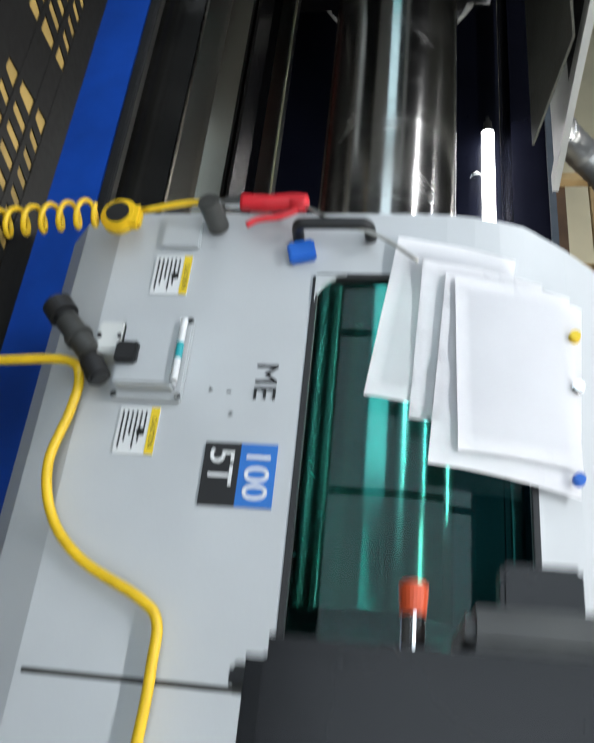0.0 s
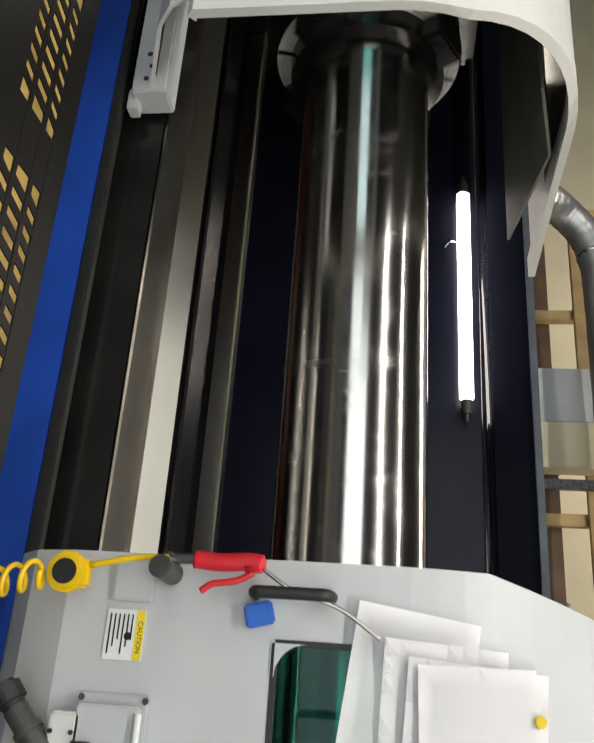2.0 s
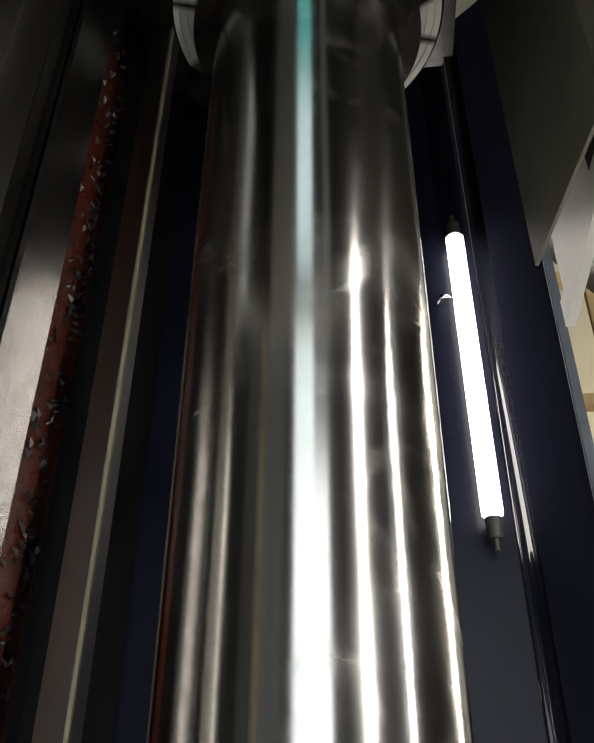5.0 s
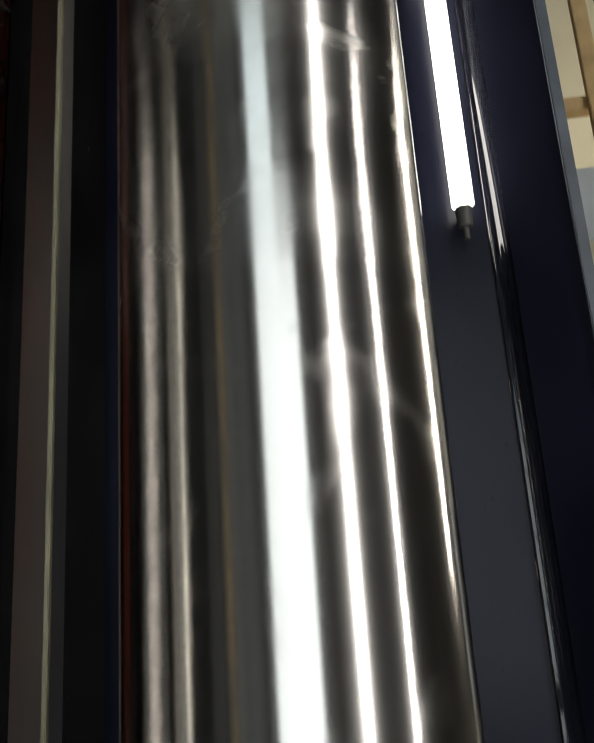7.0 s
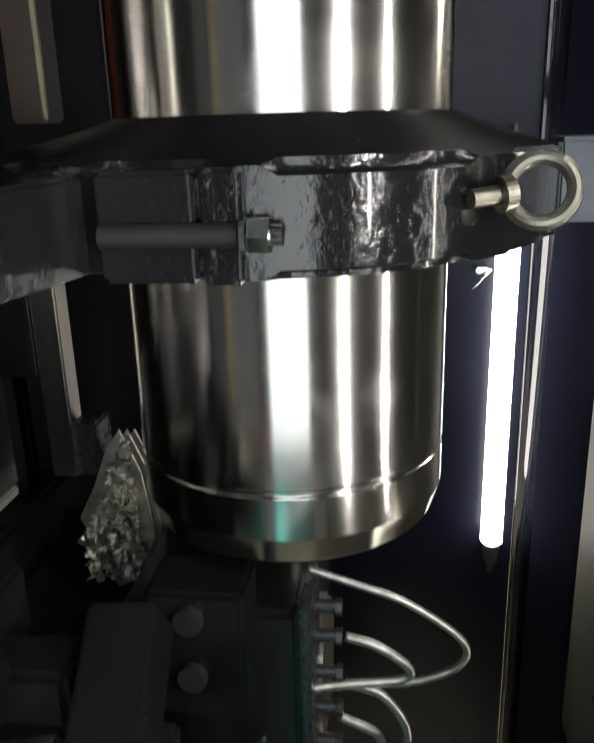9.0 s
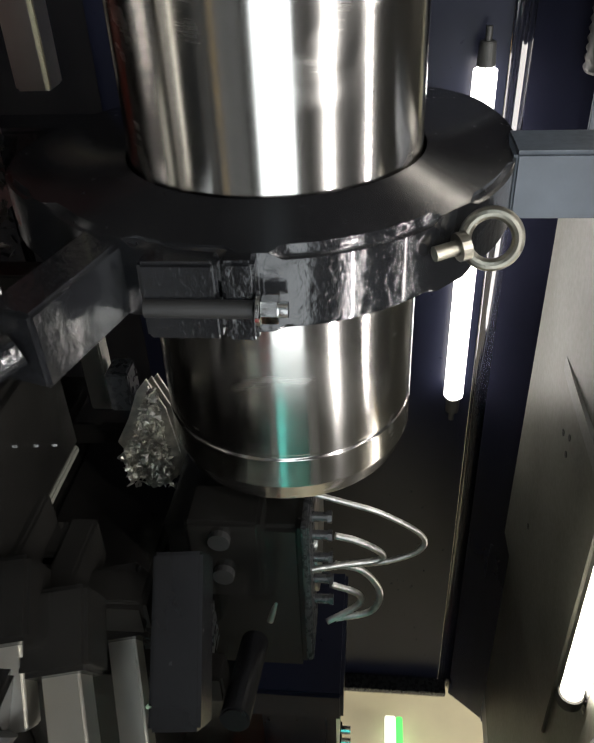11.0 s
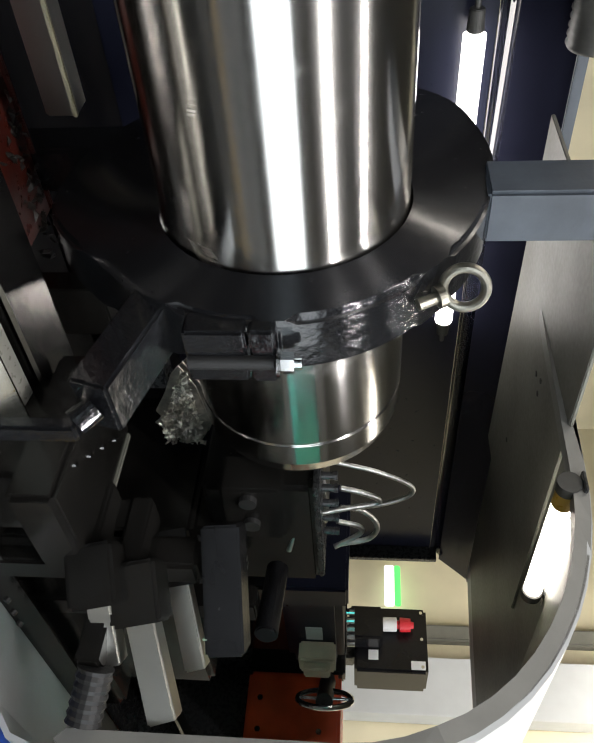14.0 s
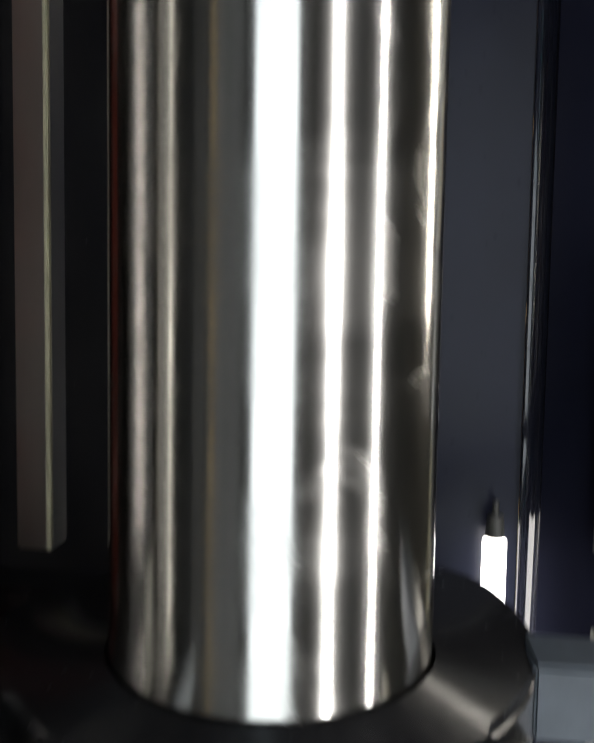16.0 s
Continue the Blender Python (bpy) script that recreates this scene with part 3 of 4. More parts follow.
def door_lamp(D, x0, x1, glowing, ly=0.12):
    part("lamp_body", box(x0 - 0.04, x1 + 0.06, ly - 0.03, ly + 0.03, 0.722, 0.732, 0.003), DARKGREY, D, "grey lamp tray")
    part("lamp_tube", rod((x0, ly, 0.69), (x1, ly, 0.69), 0.028, bevel=0.006), glowing, D, "glowing warm tube", smooth=True)
    part("lamp_collar", rod((x0, ly, 0.69), (x0 + 0.07, ly, 0.69), 0.0295, seg=24), AMBER, D, "yellowed lamp end", smooth=False)
    for xa in (x0 - 0.03, x1):
        part("lamp_cap", rod((xa, ly, 0.69), (xa + 0.035, ly, 0.69), 0.032), GREYRUB, D, "dark lamp holder")


def shear(bm, k):
    """Leans the upper part of a door's edge along x."""
    for v in bm.verts:
        v.co.x += k * min(1, max(0, (v.co.z - 0.31) / 0.40))
    return bm


def left_door():
    F = -0.975
    D = thing("sliding_door", "white curved sliding machine door with black handle", "door", (-1.4, F, -0.70))
    windowed_shell(D, F, -2.5, -0.42, -2.36, -0.57, WHITE, -0.16, -1.44)
    part("rim", shear(sheet(door_profile(F - 0.006, False), -0.46, -0.36, -0.03), -0.16), WHITE, D, "pale folded door rim")
    lin = [(y + 0.024, z - (0.016 if z > 0.4 else 0.0)) for y, z in door_profile(F)]
    part("lining", sheet([p for p in lin if p[1] < -0.07], -2.48, -0.47, -0.006), LINER, D, "black inner lining")
    part("lining", shear(sheet([p for p in lin if 0.36 < p[1] < 0.80 and p[0] < 0.5], -2.48, -0.445, -0.006), -0.16), LINER, D, "black inner lining")
    part("inner_liner", sheet([(0.485, 0.627), (-0.1, 0.69), (-0.45, 0.60)], -2.4, -0.54, 0.01), GREYIN, D, "dark inner roof panel")
    part("bracket", joined(box(-1.3, -0.41, -0.63, -0.52, -0.715, -0.60, 0.006), box(-0.45, -0.37, -0.60, -0.55, -0.735, -0.70, 0.004)), GREY, D, "grey door carrier bracket")
    for k in range(3):
        part("bolt", rod((-0.46 - 0.05 * k, -0.632, -0.67 + 0.012 * (k % 2)), (-0.46 - 0.05 * k, -0.622, -0.67 + 0.012 * (k % 2)), 0.009, seg=10), RUBBER, D)
    part("handle", hose(smooth_path([(-0.53, F - 0.01, -0.12), (-0.53, F - 0.05, -0.115), (-0.53, F - 0.055, -0.09), (-0.53, F - 0.055, 0.0), (-0.53, F - 0.05, 0.025), (-0.53, F - 0.01, 0.03)], 6), 0.010), RUBBER, D, "black bow handle", smooth=True)
    door_lamp(D, -1.75, -1.05, TUBE2)
    part("screw", rod((-0.455, F - 0.002, 0.04), (-0.455, F - 0.008, 0.04), 0.008, seg=10), RUBBER, D)
    return D


left_door()
RF = -1.08
RX = 1.08


def right_door():
    F = RF
    D = thing("sliding_door", "grey curved sliding machine door with teal window and notices", "door", (RX + 1.2, F, -0.70))
    windowed_shell(D, F, RX, RX + 2.45, RX + 0.14, RX + 0.88, GREY, 0.11, drop=0.06)
    part("rim", shear(sheet([(y + 0.014, z) for y, z in door_profile(F, False)], RX, RX + 0.05, -0.04), 0.11), RIMGREY, D, "grey folded door edge, its backlit shade put into the colour")
    part("inner_roof", sheet([(F + 0.10, 0.40), (F + 0.25, 0.555), (F + 0.45, 0.665), (F + 0.70, 0.722), (0.2, 0.742), (0.74, 0.770)], RX + 0.16, RX + 2.4, 0.006), GREYIN, D, "olive grey inner roof")
    part("seam", box(RX + 0.832, RX + 0.840, F - 0.002, F + 0.004, -0.44, -0.065, 0.001), GREYRUB, D)
    part("handle", hose(smooth_path([(RX + 0.06, F - 0.005, -0.10), (RX + 0.06, F - 0.045, -0.095), (RX + 0.06, F - 0.05, -0.07), (RX + 0.06, F - 0.05, 0.0), (RX + 0.06, F - 0.045, 0.028), (RX + 0.06, F - 0.005, 0.034)], 6), 0.011), RUBBER, D, "black bow handle", smooth=True)
    for lx, lz in ((RX + 0.10, -0.366), (RX + 0.41, -0.372)):
        lab = part("caution_label", box(lx, lx + 0.085, F - 0.003, F - 0.001, lz, lz + 0.07, 0), LABEL, D, "white notice label with yellow stripe")
        part("stripe", box(lx + 0.001, lx + 0.084, F - 0.0042, F - 0.003, lz + 0.055, lz + 0.07, 0), YELLOWMARK, lab)
        part("lettering", text_mesh("CAUTION", 0.012, Matrix.Translation((lx + 0.046, F - 0.0044, lz + 0.0625)) @ pose(0, 0, 0, 90, 0, 0), 0.0002), INK, lab)
        part("mark", rod((lx + 0.045, F - 0.003, lz + 0.042), (lx + 0.045, F - 0.0042, lz + 0.042), 0.007, seg=20), INK, lab)
        for k in range(6):
            part("line", box(lx + 0.008, lx + 0.075 - 0.012 * (k % 3), F - 0.0042, F - 0.003, lz + 0.006 + 0.008 * k, lz + 0.0085 + 0.008 * k, 0), INK, lab)
    # junction boxes
    part("box_plate", joined(box(RX + 0.24, RX + 0.40, F - 0.012, F - 0.001, -0.393, -0.268, 0.003), box(RX + 0.015, RX + 0.085, F - 0.012, F - 0.001, -0.36, -0.285, 0.003)), GREY, D)
    part("box_lid", box(RX + 0.255, RX + 0.385, F - 0.045, F - 0.012, -0.383, -0.278, 0.004), GREY, D, "grey switch box lid")
    for sx in (0.247, 0.393):
        for sz in (-0.386, -0.273):
            part("screw", rod((RX + sx, F - 0.012, sz), (RX + sx, F - 0.017, sz), 0.006, seg=10), CHROME, D)
    part("pen", joined(rod((RX + 0.265, F - 0.05, -0.272), (RX + 0.38, F - 0.05, -0.272), 0.006)), LABEL, D)
    part("pen_grip", rod((RX + 0.31, F - 0.05, -0.272), (RX + 0.34, F - 0.05, -0.272), 0.0065), TEALPL, D)
    # sign and lettering
    rot = pose(0, 0, 0, 90, 0, 0)
    part("sign_black", box(RX + 0.467, RX + 0.573, F - 0.003, F - 0.001, -0.214, -0.154, 0), INK, D, "black plate with white lettering")
    part("sign_blue", box(RX + 0.467, RX + 0.573, F - 0.003, F - 0.001, -0.154, -0.094, 0), SIGNBLUE, D, "blue plate with white lettering")
    part("lettering", text_mesh("5T", 0.058, Matrix.Translation((RX + 0.508, F - 0.0035, -0.186)) @ rot), LABEL, D)
    part("lettering", text_mesh("100", 0.058, Matrix.Translation((RX + 0.519, F - 0.0035, -0.126)) @ rot), LABEL, D)
    part("lettering", text_mesh("ME", 0.055, Matrix.Translation((RX + 0.353, F - 0.0015, -0.130)) @ rot, 0.0005), INK, D)
    for ch, lx, lz in (("A", 1.452, -0.222), ("Y", 1.455, -0.190), ("H", 1.495, -0.182)):
        part("lettering", text_mesh(ch, 0.012, Matrix.Translation((lx, F - 0.0015, lz)) @ rot, 0.0004), INK, D)
    for k in range(3):
        part("hole", rod((RX + 0.07 + 0.05 * k, F + 0.355 - 0.006 * k, -0.665), (RX + 0.07 + 0.05 * k, F + 0.345 - 0.006 * k, -0.67), 0.008, seg=10), RUBBER, D)
    door_lamp(D, RX + 0.13, RX + 0.68, TUBE2, -0.335)
    return D


TEALPL = mat("teal_plastic", (0.02, 0.35, 0.38), 0.4, 0, 0.1, 20)
DOOR = right_door()
ON_DOOR = [DOOR]


# ---- papers and tools on the door ----
def at_door(z):
    s = min(1, max(0, (z - 0.12) / 0.62))
    return RF + 0.8 * (1 - math.sqrt(1 - s * s))


def paper(x, z, w, h, tilt, off, label, seed):
    """A sheet that hangs against the curved door, slightly buckled."""
    rng = random.Random(seed)
    P = thing("sheet_of_paper", label, "paper", (x, RF - off, z), group="papers on the door")
    bm = bmesh.new()
    n, k = 10, 8
    ph = rng.random() * 6
    g = []
    ct, st = math.cos(math.radians(tilt)), math.sin(math.radians(tilt))
    for i in range(n + 1):
        r = []
        for j in range(k + 1):
            u, v = (i / n - 0.5) * w, (j / k - 0.5) * h
            px, pz = x + u * ct - v * st, z + u * st + v * ct
            y = min(at_door(pz), RF + 0.16) - off - 0.004 * math.sin(ph + 9 * u + 14 * v) - 0.006 * (1 - j / k) ** 2 * rng.uniform(0.7, 1.3)
            r.append(bm.verts.new((px, y, pz)))
        g.append(r)
    for i in range(n):
        for j in range(k):
            bm.faces.new((g[i][j], g[i + 1][j], g[i + 1][j + 1], g[i][j + 1]))
    bmesh.ops.solidify(bm, geom=bm.faces[:], thickness=0.0004)
    part("page", bm, PAPER, P, smooth=True)
    ON_DOOR.append(P)


paper(RX + 0.235, 0.165, 0.32, 0.21, -8, 0.012, "white sheet of paper hung askew on the door", 1)
paper(RX + 0.275, 0.225, 0.30, 0.21, -3, 0.020, "white creased printed sheet on the door", 2)
paper(RX + 0.33, 0.275, 0.35, 0.24, -4, 0.028, "large white sheet of paper with curled corner", 3)
paper(RX + 0.315, 0.285, 0.315, 0.20, 1, 0.036, "front white sheet of paper, faintly printed", 4)


def magnet(x, z, m, label):
    M = thing("magnet", label, "magnet", (x, at_door(z) - 0.04, z), group="door magnets")
    y = at_door(z) - 0.040
    part("knob", joined(rod((x, y, z), (x, y - 0.006, z), 0.010), rod((x, y - 0.006, z), (x, y - 0.016, z), 0.006, 0.009)), m, M, smooth=False)
    ON_DOOR.append(M)


magnet(RX + 0.235, 0.385, YELLOWMARK, "small yellow push magnet holding papers")
magnet(RX + 0.33, 0.385, CHROME, "small steel magnet holding papers")
magnet(RX + 0.49, 0.375, BLUEPL, "small blue push magnet holding papers")


def air_gun():
    F = RF
    G = thing("air_blow_gun", "red air blow gun with long steel nozzle hung by a peg", "air gun", (RX + 0.02, F - 0.04, -0.2))
    y = F - 0.05
    part("body", joined(hose(smooth_path([(RX + 0.012, y, -0.205), (RX + 0.015, y, -0.16), (RX + 0.012, y, -0.11), (RX + 0.015, y, -0.085)], 8), 0.016, 14), box(RX + 0.0, RX + 0.03, y - 0.014, y + 0.014, -0.12, -0.08, 0.006)), RED, G, "red plastic grip", smooth=True)
    part("trigger", hose(smooth_path([(RX + 0.03, y, -0.10), (RX + 0.045, y, -0.13), (RX + 0.052, y, -0.17), (RX + 0.065, y, -0.19)], 6), 0.006), RED, G, smooth=True)
    part("nozzle", hose(smooth_path([(RX + 0.022, y, -0.085), (RX + 0.055, y, -0.03), (RX + 0.08, y + 0.01, 0.05), (RX + 0.125, y + 0.02, 0.12)], 8), 0.0035), BARSTEEL, G, "thin steel nozzle", smooth=True)
    part("fitting", joined(rod((RX + 0.012, y, -0.235), (RX + 0.012, y, -0.205), 0.011, seg=12), rod((RX + 0.012, y, -0.25), (RX + 0.012, y, -0.235), 0.008)), CHROME, G, "bright hose coupling")
    ON_DOOR.append(G)
    P = thing("door_peg", "dark rubber peg on the door", "peg", (RX + 0.04, F, -0.26))
    part("peg_body", joined(rod((RX + 0.035, F - 0.003, -0.255), (RX + 0.028, F - 0.075, -0.262), 0.020, bevel=0.003), rod((RX + 0.02, F - 0.03, -0.25), (RX + 0.01, F - 0.05, -0.255), 0.012)), GREYRUB, P)
    ON_DOOR.append(P)
    B = thing("magnet_clip", "blue plastic block stuck on the door", "clip", (RX + 0.095, F, -0.1))
    part("clip_body", box(RX + 0.075, RX + 0.115, F - 0.022, F - 0.001, -0.115, -0.065, 0.004, pose(0, 0, 0, 0, -14, 0)), BLUEPL, B)
    ON_DOOR.append(B)
    # tape measure hung in the hose
    T = thing("tape_measure", "yellow round tape measure hanging on the hose", "tape measure", (RX + 0.03, F - 0.05, -0.40))
    part("case", joined(rod((RX + 0.045, y - 0.012, -0.435), (RX + 0.045, y + 0.014, -0.435), 0.036, seg=28, bevel=0.006), box(RX + 0.022, RX + 0.072, y - 0.01, y + 0.012, -0.43, -0.392, 0.006)), YELLOW, T, "yellow case")
    part("badge", rod((RX + 0.045, y - 0.013, -0.435), (RX + 0.045, y - 0.016, -0.435), 0.022, seg=24), INK, T, "dark round badge")
    ON_DOOR.append(T)
    C = thing("coiled_hose", "yellow coiled air hose stretched below the door", "hose", (RX + 0.02, F - 0.05, -0.5))
    pts = [Vector((RX + 0.012, y, -0.25)), Vector((RX + 0.014, y, -0.31)), Vector((RX + 0.032, y, -0.395))]
    part("lead", hose(smooth_path(pts, 5), 0.006), YELLOW, C, smooth=True)
    coil = []
    for i in range(230):
        t = i / 229
        a = t * 2 * math.pi * 11
        coil.append(Vector((RX + 0.050 + 0.09 * t + 0.024 * math.sin(a), y - 0.02 - 0.05 * t - 0.024 * math.cos(a), -0.465 - 0.33 * t)))
    part("coil", hose(coil, 0.005, 8), YELLOW, C, "springy yellow coil", smooth=True)
    ON_DOOR.append(C)


air_gun()


def valve_and_hose():
    F = RF
    V = thing("air_valve", "dark worn ball valve on a grey block at the door", "valve", (RX + 0.30, F, -0.42))
    part("valve_block", box(RX + 0.27, RX + 0.33, F - 0.05, F - 0.002, -0.425, -0.375, 0.005), WHITE, V, "pale mounting block")
    part("valve_body", joined(rod((RX + 0.335, F - 0.045, -0.428), (RX + 0.268, F - 0.05, -0.488), 0.021, bevel=0.004), rod((RX + 0.31, F - 0.048, -0.450), (RX + 0.296, F - 0.049, -0.463), 0.025, bevel=0.004)), GREYRUB, V, "grey valve body")
    part("valve_cap", rod((RX + 0.268, F - 0.05, -0.488), (RX + 0.235, F - 0.052, -0.515), 0.027, bevel=0.007), RUBBER, V, "black rubber valve cap")
    part("knob", rod((RX + 0.345, F - 0.05, -0.425), (RX + 0.385, F - 0.052, -0.398), 0.020, bevel=0.005), RUBBER, V, "black knob")
    part("switch", box(RX + 0.312, RX + 0.352, F - 0.06, F - 0.046, -0.382, -0.342, 0.004), RUBBER, V, "black switch head")
    for bz in (-0.418, -0.382):
        part("bolt", rod((RX + 0.30, F - 0.05, bz), (RX + 0.30, F - 0.054, bz), 0.004, seg=8), RUBBER, V)
    ON_DOOR.append(V)
    H = thing("air_hose", "yellow air hose draped over the grey door", "hose", (RX + 0.6, F - 0.03, -0.4))
    run = [(0.36, 0.05, -0.66), (0.348, 0.04, -0.585), (0.342, 0.035, -0.475), (0.372, 0.03, -0.447), (0.432, 0.025, -0.451), (0.526, 0.025, -0.466), (0.611, 0.02, -0.44), (0.674, 0.02, -0.377), (0.723, 0.02, -0.276), (0.754, 0.02, -0.241), (0.812, 0.02, -0.237), (0.91, 0.02, -0.239), (1.2, 0.02, -0.26)]
    part("tube", hose(smooth_path([(RX + u, F - d, z) for u, d, z in run], 10), 0.0085, 12), YELLOW, H, smooth=True)
    ON_DOOR.append(H)


valve_and_hose()


# ---- operator panel in front of the door ----
def control_panel():
    C = thing("control_panel", "dark operator panel box with orange push button", "control panel", (2.15, -1.7, -1.15))
    part("panel_body", box(1.915, 2.25, -1.78, -1.62, 0.03, 0.62, 0.012), BLACK, C, "black panel housing")
    part("panel_top", box(1.89, 1.914, -1.77, -1.63, 0.15, 0.62, 0.006), GREYRUB, C, "worn grey top edge")
    part("button", rod((1.89, -1.70, 0.122), (1.868, -1.70, 0.122), 0.0085, 0.010, bevel=0.002), ORANGE, C, "orange mushroom button")
    part("collar", rod((1.915, -1.70, 0.122), (1.885, -1.70, 0.122), 0.008), CHROME, C)
    part("key_box", box(1.855, 1.888, -1.72, -1.69, 0.175, 0.225, 0.003), BLACK, C, "black key box")
    part("nub", rod((1.935, -1.70, 0.032), (1.935, -1.70, 0.008), 0.009, bevel=0.003), RUBBER, C)
    part("stand", rod((2.15, -1.70, -1.15), (2.15, -1.70, 0.03), 0.03), DARKGREY, C)
    ON_DOOR.append(C)


control_panel()


# ---- tool turret, chips and hoses by the roll's end ----
def turret():
    T = thing("tool_turret", "black oily tool turret with coolant plugs", "tool turret", (2.6, 0, -0.82))
    part("turret_body", joined(box(2.38, 2.85, -0.22, 0.25, -0.25, 0.035, 0.012), box(2.60, 2.85, -0.21, 0.24, -0.31, -0.24, 0.01)), OILBLACK, T, "black turret block")
    part("turret_plate", box(2.36, 2.80, -0.235, -0.10, 0.036, 0.052, 0.004), DARKGREY, T)
    for x in (2.405, 2.46, 2.53, 2.60, 2.67):
        part("plug", joined(rod((x, -0.16, 0.05), (x, -0.16, 0.085), 0.011, seg=14), rod((x, -0.16, 0.085), (x, -0.16, 0.095), 0.014, seg=6)), DARKGREY, T, "dark coolant plug")
    part("slide", box(2.57, 3.2, -0.40, 0.35, -0.60, -0.302, 0.015), OILBLACK, T, "black slide block")
    part("slide_base", box(2.45, 3.3, -0.45, 0.40, -0.82, -0.602, 0.015), OILBLACK, T)
    for k, pts in enumerate(([(2.345, -0.15, 0.041), (2.37, -0.15, 0.12), (2.40, -0.15, 0.20), (2.47, -0.14, 0.285), (2.52, -0.14, 0.28), (2.55, -0.15, 0.20), (2.55, -0.16, 0.11)],
                             [(2.46, -0.16, 0.10), (2.475, -0.16, 0.15), (2.52, -0.15, 0.20), (2.545, -0.15, 0.19), (2.545, -0.17, 0.10), (2.55, -0.19, 0.03), (2.60, -0.21, -0.02), (2.68, -0.22, -0.045)],
                             [(2.55, -0.16, 0.10), (2.58, -0.15, 0.16), (2.65, -0.15, 0.20), (2.72, -0.15, 0.18), (2.74, -0.16, 0.10)],
                             [(2.62, -0.16, 0.09), (2.66, -0.15, 0.15), (2.70, -0.15, 0.15), (2.74, -0.17, 0.08)])):
        part("coolant_hose", hose(smooth_path(pts, 14), 0.0075 if k else 0.006, 10, 0.08, 2), SILVERHOSE, T, "silver braided coolant hose", smooth=True)
    part("round_cover", rod((2.62, -0.03, 0.03), (2.62, -0.03, 0.058), 0.125, seg=48, bevel=0.008), BARSTEEL, T, "worn steel index disc")
    part("rear_block", box(2.32, 2.54, -0.27, -0.16, -0.19, -0.04, 0.008), OILBLACK, T, "black tool block")
    for k in range(2):
        part("socket", rod((2.36 + 0.10 * k, -0.269, -0.12), (2.36 + 0.10 * k, -0.285, -0.12), 0.022, seg=16), RUBBER, T)
    part("side_block", box(2.58, 2.72, -0.34, -0.235, -0.30, -0.16, 0.008), DARKGREY, T)


turret()


def chip_guard():
    C = thing("chip_wiper", "serrated steel wiper plates clogged with chips", "wiper", (2.36, 0.02, -0.40))
    rng = random.Random(4)
    for k in range(3):
        bm = bmesh.new()
        y = 0.02 + 0.022 * k
        pts = [(2.22, -0.318), (2.255, -0.345), (2.33, -0.375), (2.40, -0.412), (2.428, -0.398), (2.452, -0.424), (2.468, -0.400), (2.515, -0.408), (2.508, -0.370), (2.545, -0.350), (2.52, -0.300), (2.43, -0.268), (2.30, -0.285)]
        vs = [bm.verts.new((px - 0.03 + 0.008 * k, y, pz + 0.006 * k)) for px, pz in pts]
        f = bm.faces.new(vs)
        r = bmesh.ops.extrude_face_region(bm, geom=[f])
        bmesh.ops.translate(bm, verts=[v for v in r["geom"] if isinstance(v, bmesh.types.BMVert)], vec=(0, 0.006, 0))
        part("plate", bm, CHIP, C, "serrated steel plate")
    part("wiper_foot", box(2.40, 2.44, 0.09, 0.12, -0.66, -0.36, 0.004), OILBLACK, C)
    bm = bmesh.new()
    for k in range(900):
        p = Vector((rng.uniform(2.21, 2.49), 0.015 + rng.uniform(-0.016, 0.004), 0))
        p.z = -0.300 - (min(p.x + 0.03, 2.43) - 2.22) * rng.uniform(-0.05, 0.48)
        a = [p + Vector((rng.uniform(-1, 1), rng.uniform(-1, 1), rng.uniform(-1, 1))) * 0.009 for _ in range(4)]
        v = [bm.verts.new(q) for q in a]
        for t in ((0, 1, 2), (0, 1, 3), (1, 2, 3), (0, 2, 3)):
            bm.faces.new([v[i] for i in t])
    tagged(part("swarf", bm, CHIP, C, "heap of bright steel chips"), kind="stuff")
    B = thing("guide_bar", "bright square steel guide bar under the roll", "bar", (2.0, 0.1, -0.5))
    part("bar", box(1.90, 2.30, 0.05, 0.10, -0.47, -0.42, 0.004), BARSTEEL, B)
    part("bar_nut", rod((1.88, 0.075, -0.445), (1.905, 0.075, -0.445), 0.02, seg=6), CHROME, B)
    part("bar_block", box(2.18, 2.28, 0.02, 0.09, -0.41, -0.36, 0.004), DARKGREY, B)
    part("bar_stand", box(1.95, 2.1, 0.04, 0.11, -0.66, -0.472, 0.004), OILBLACK, B)


chip_guard()


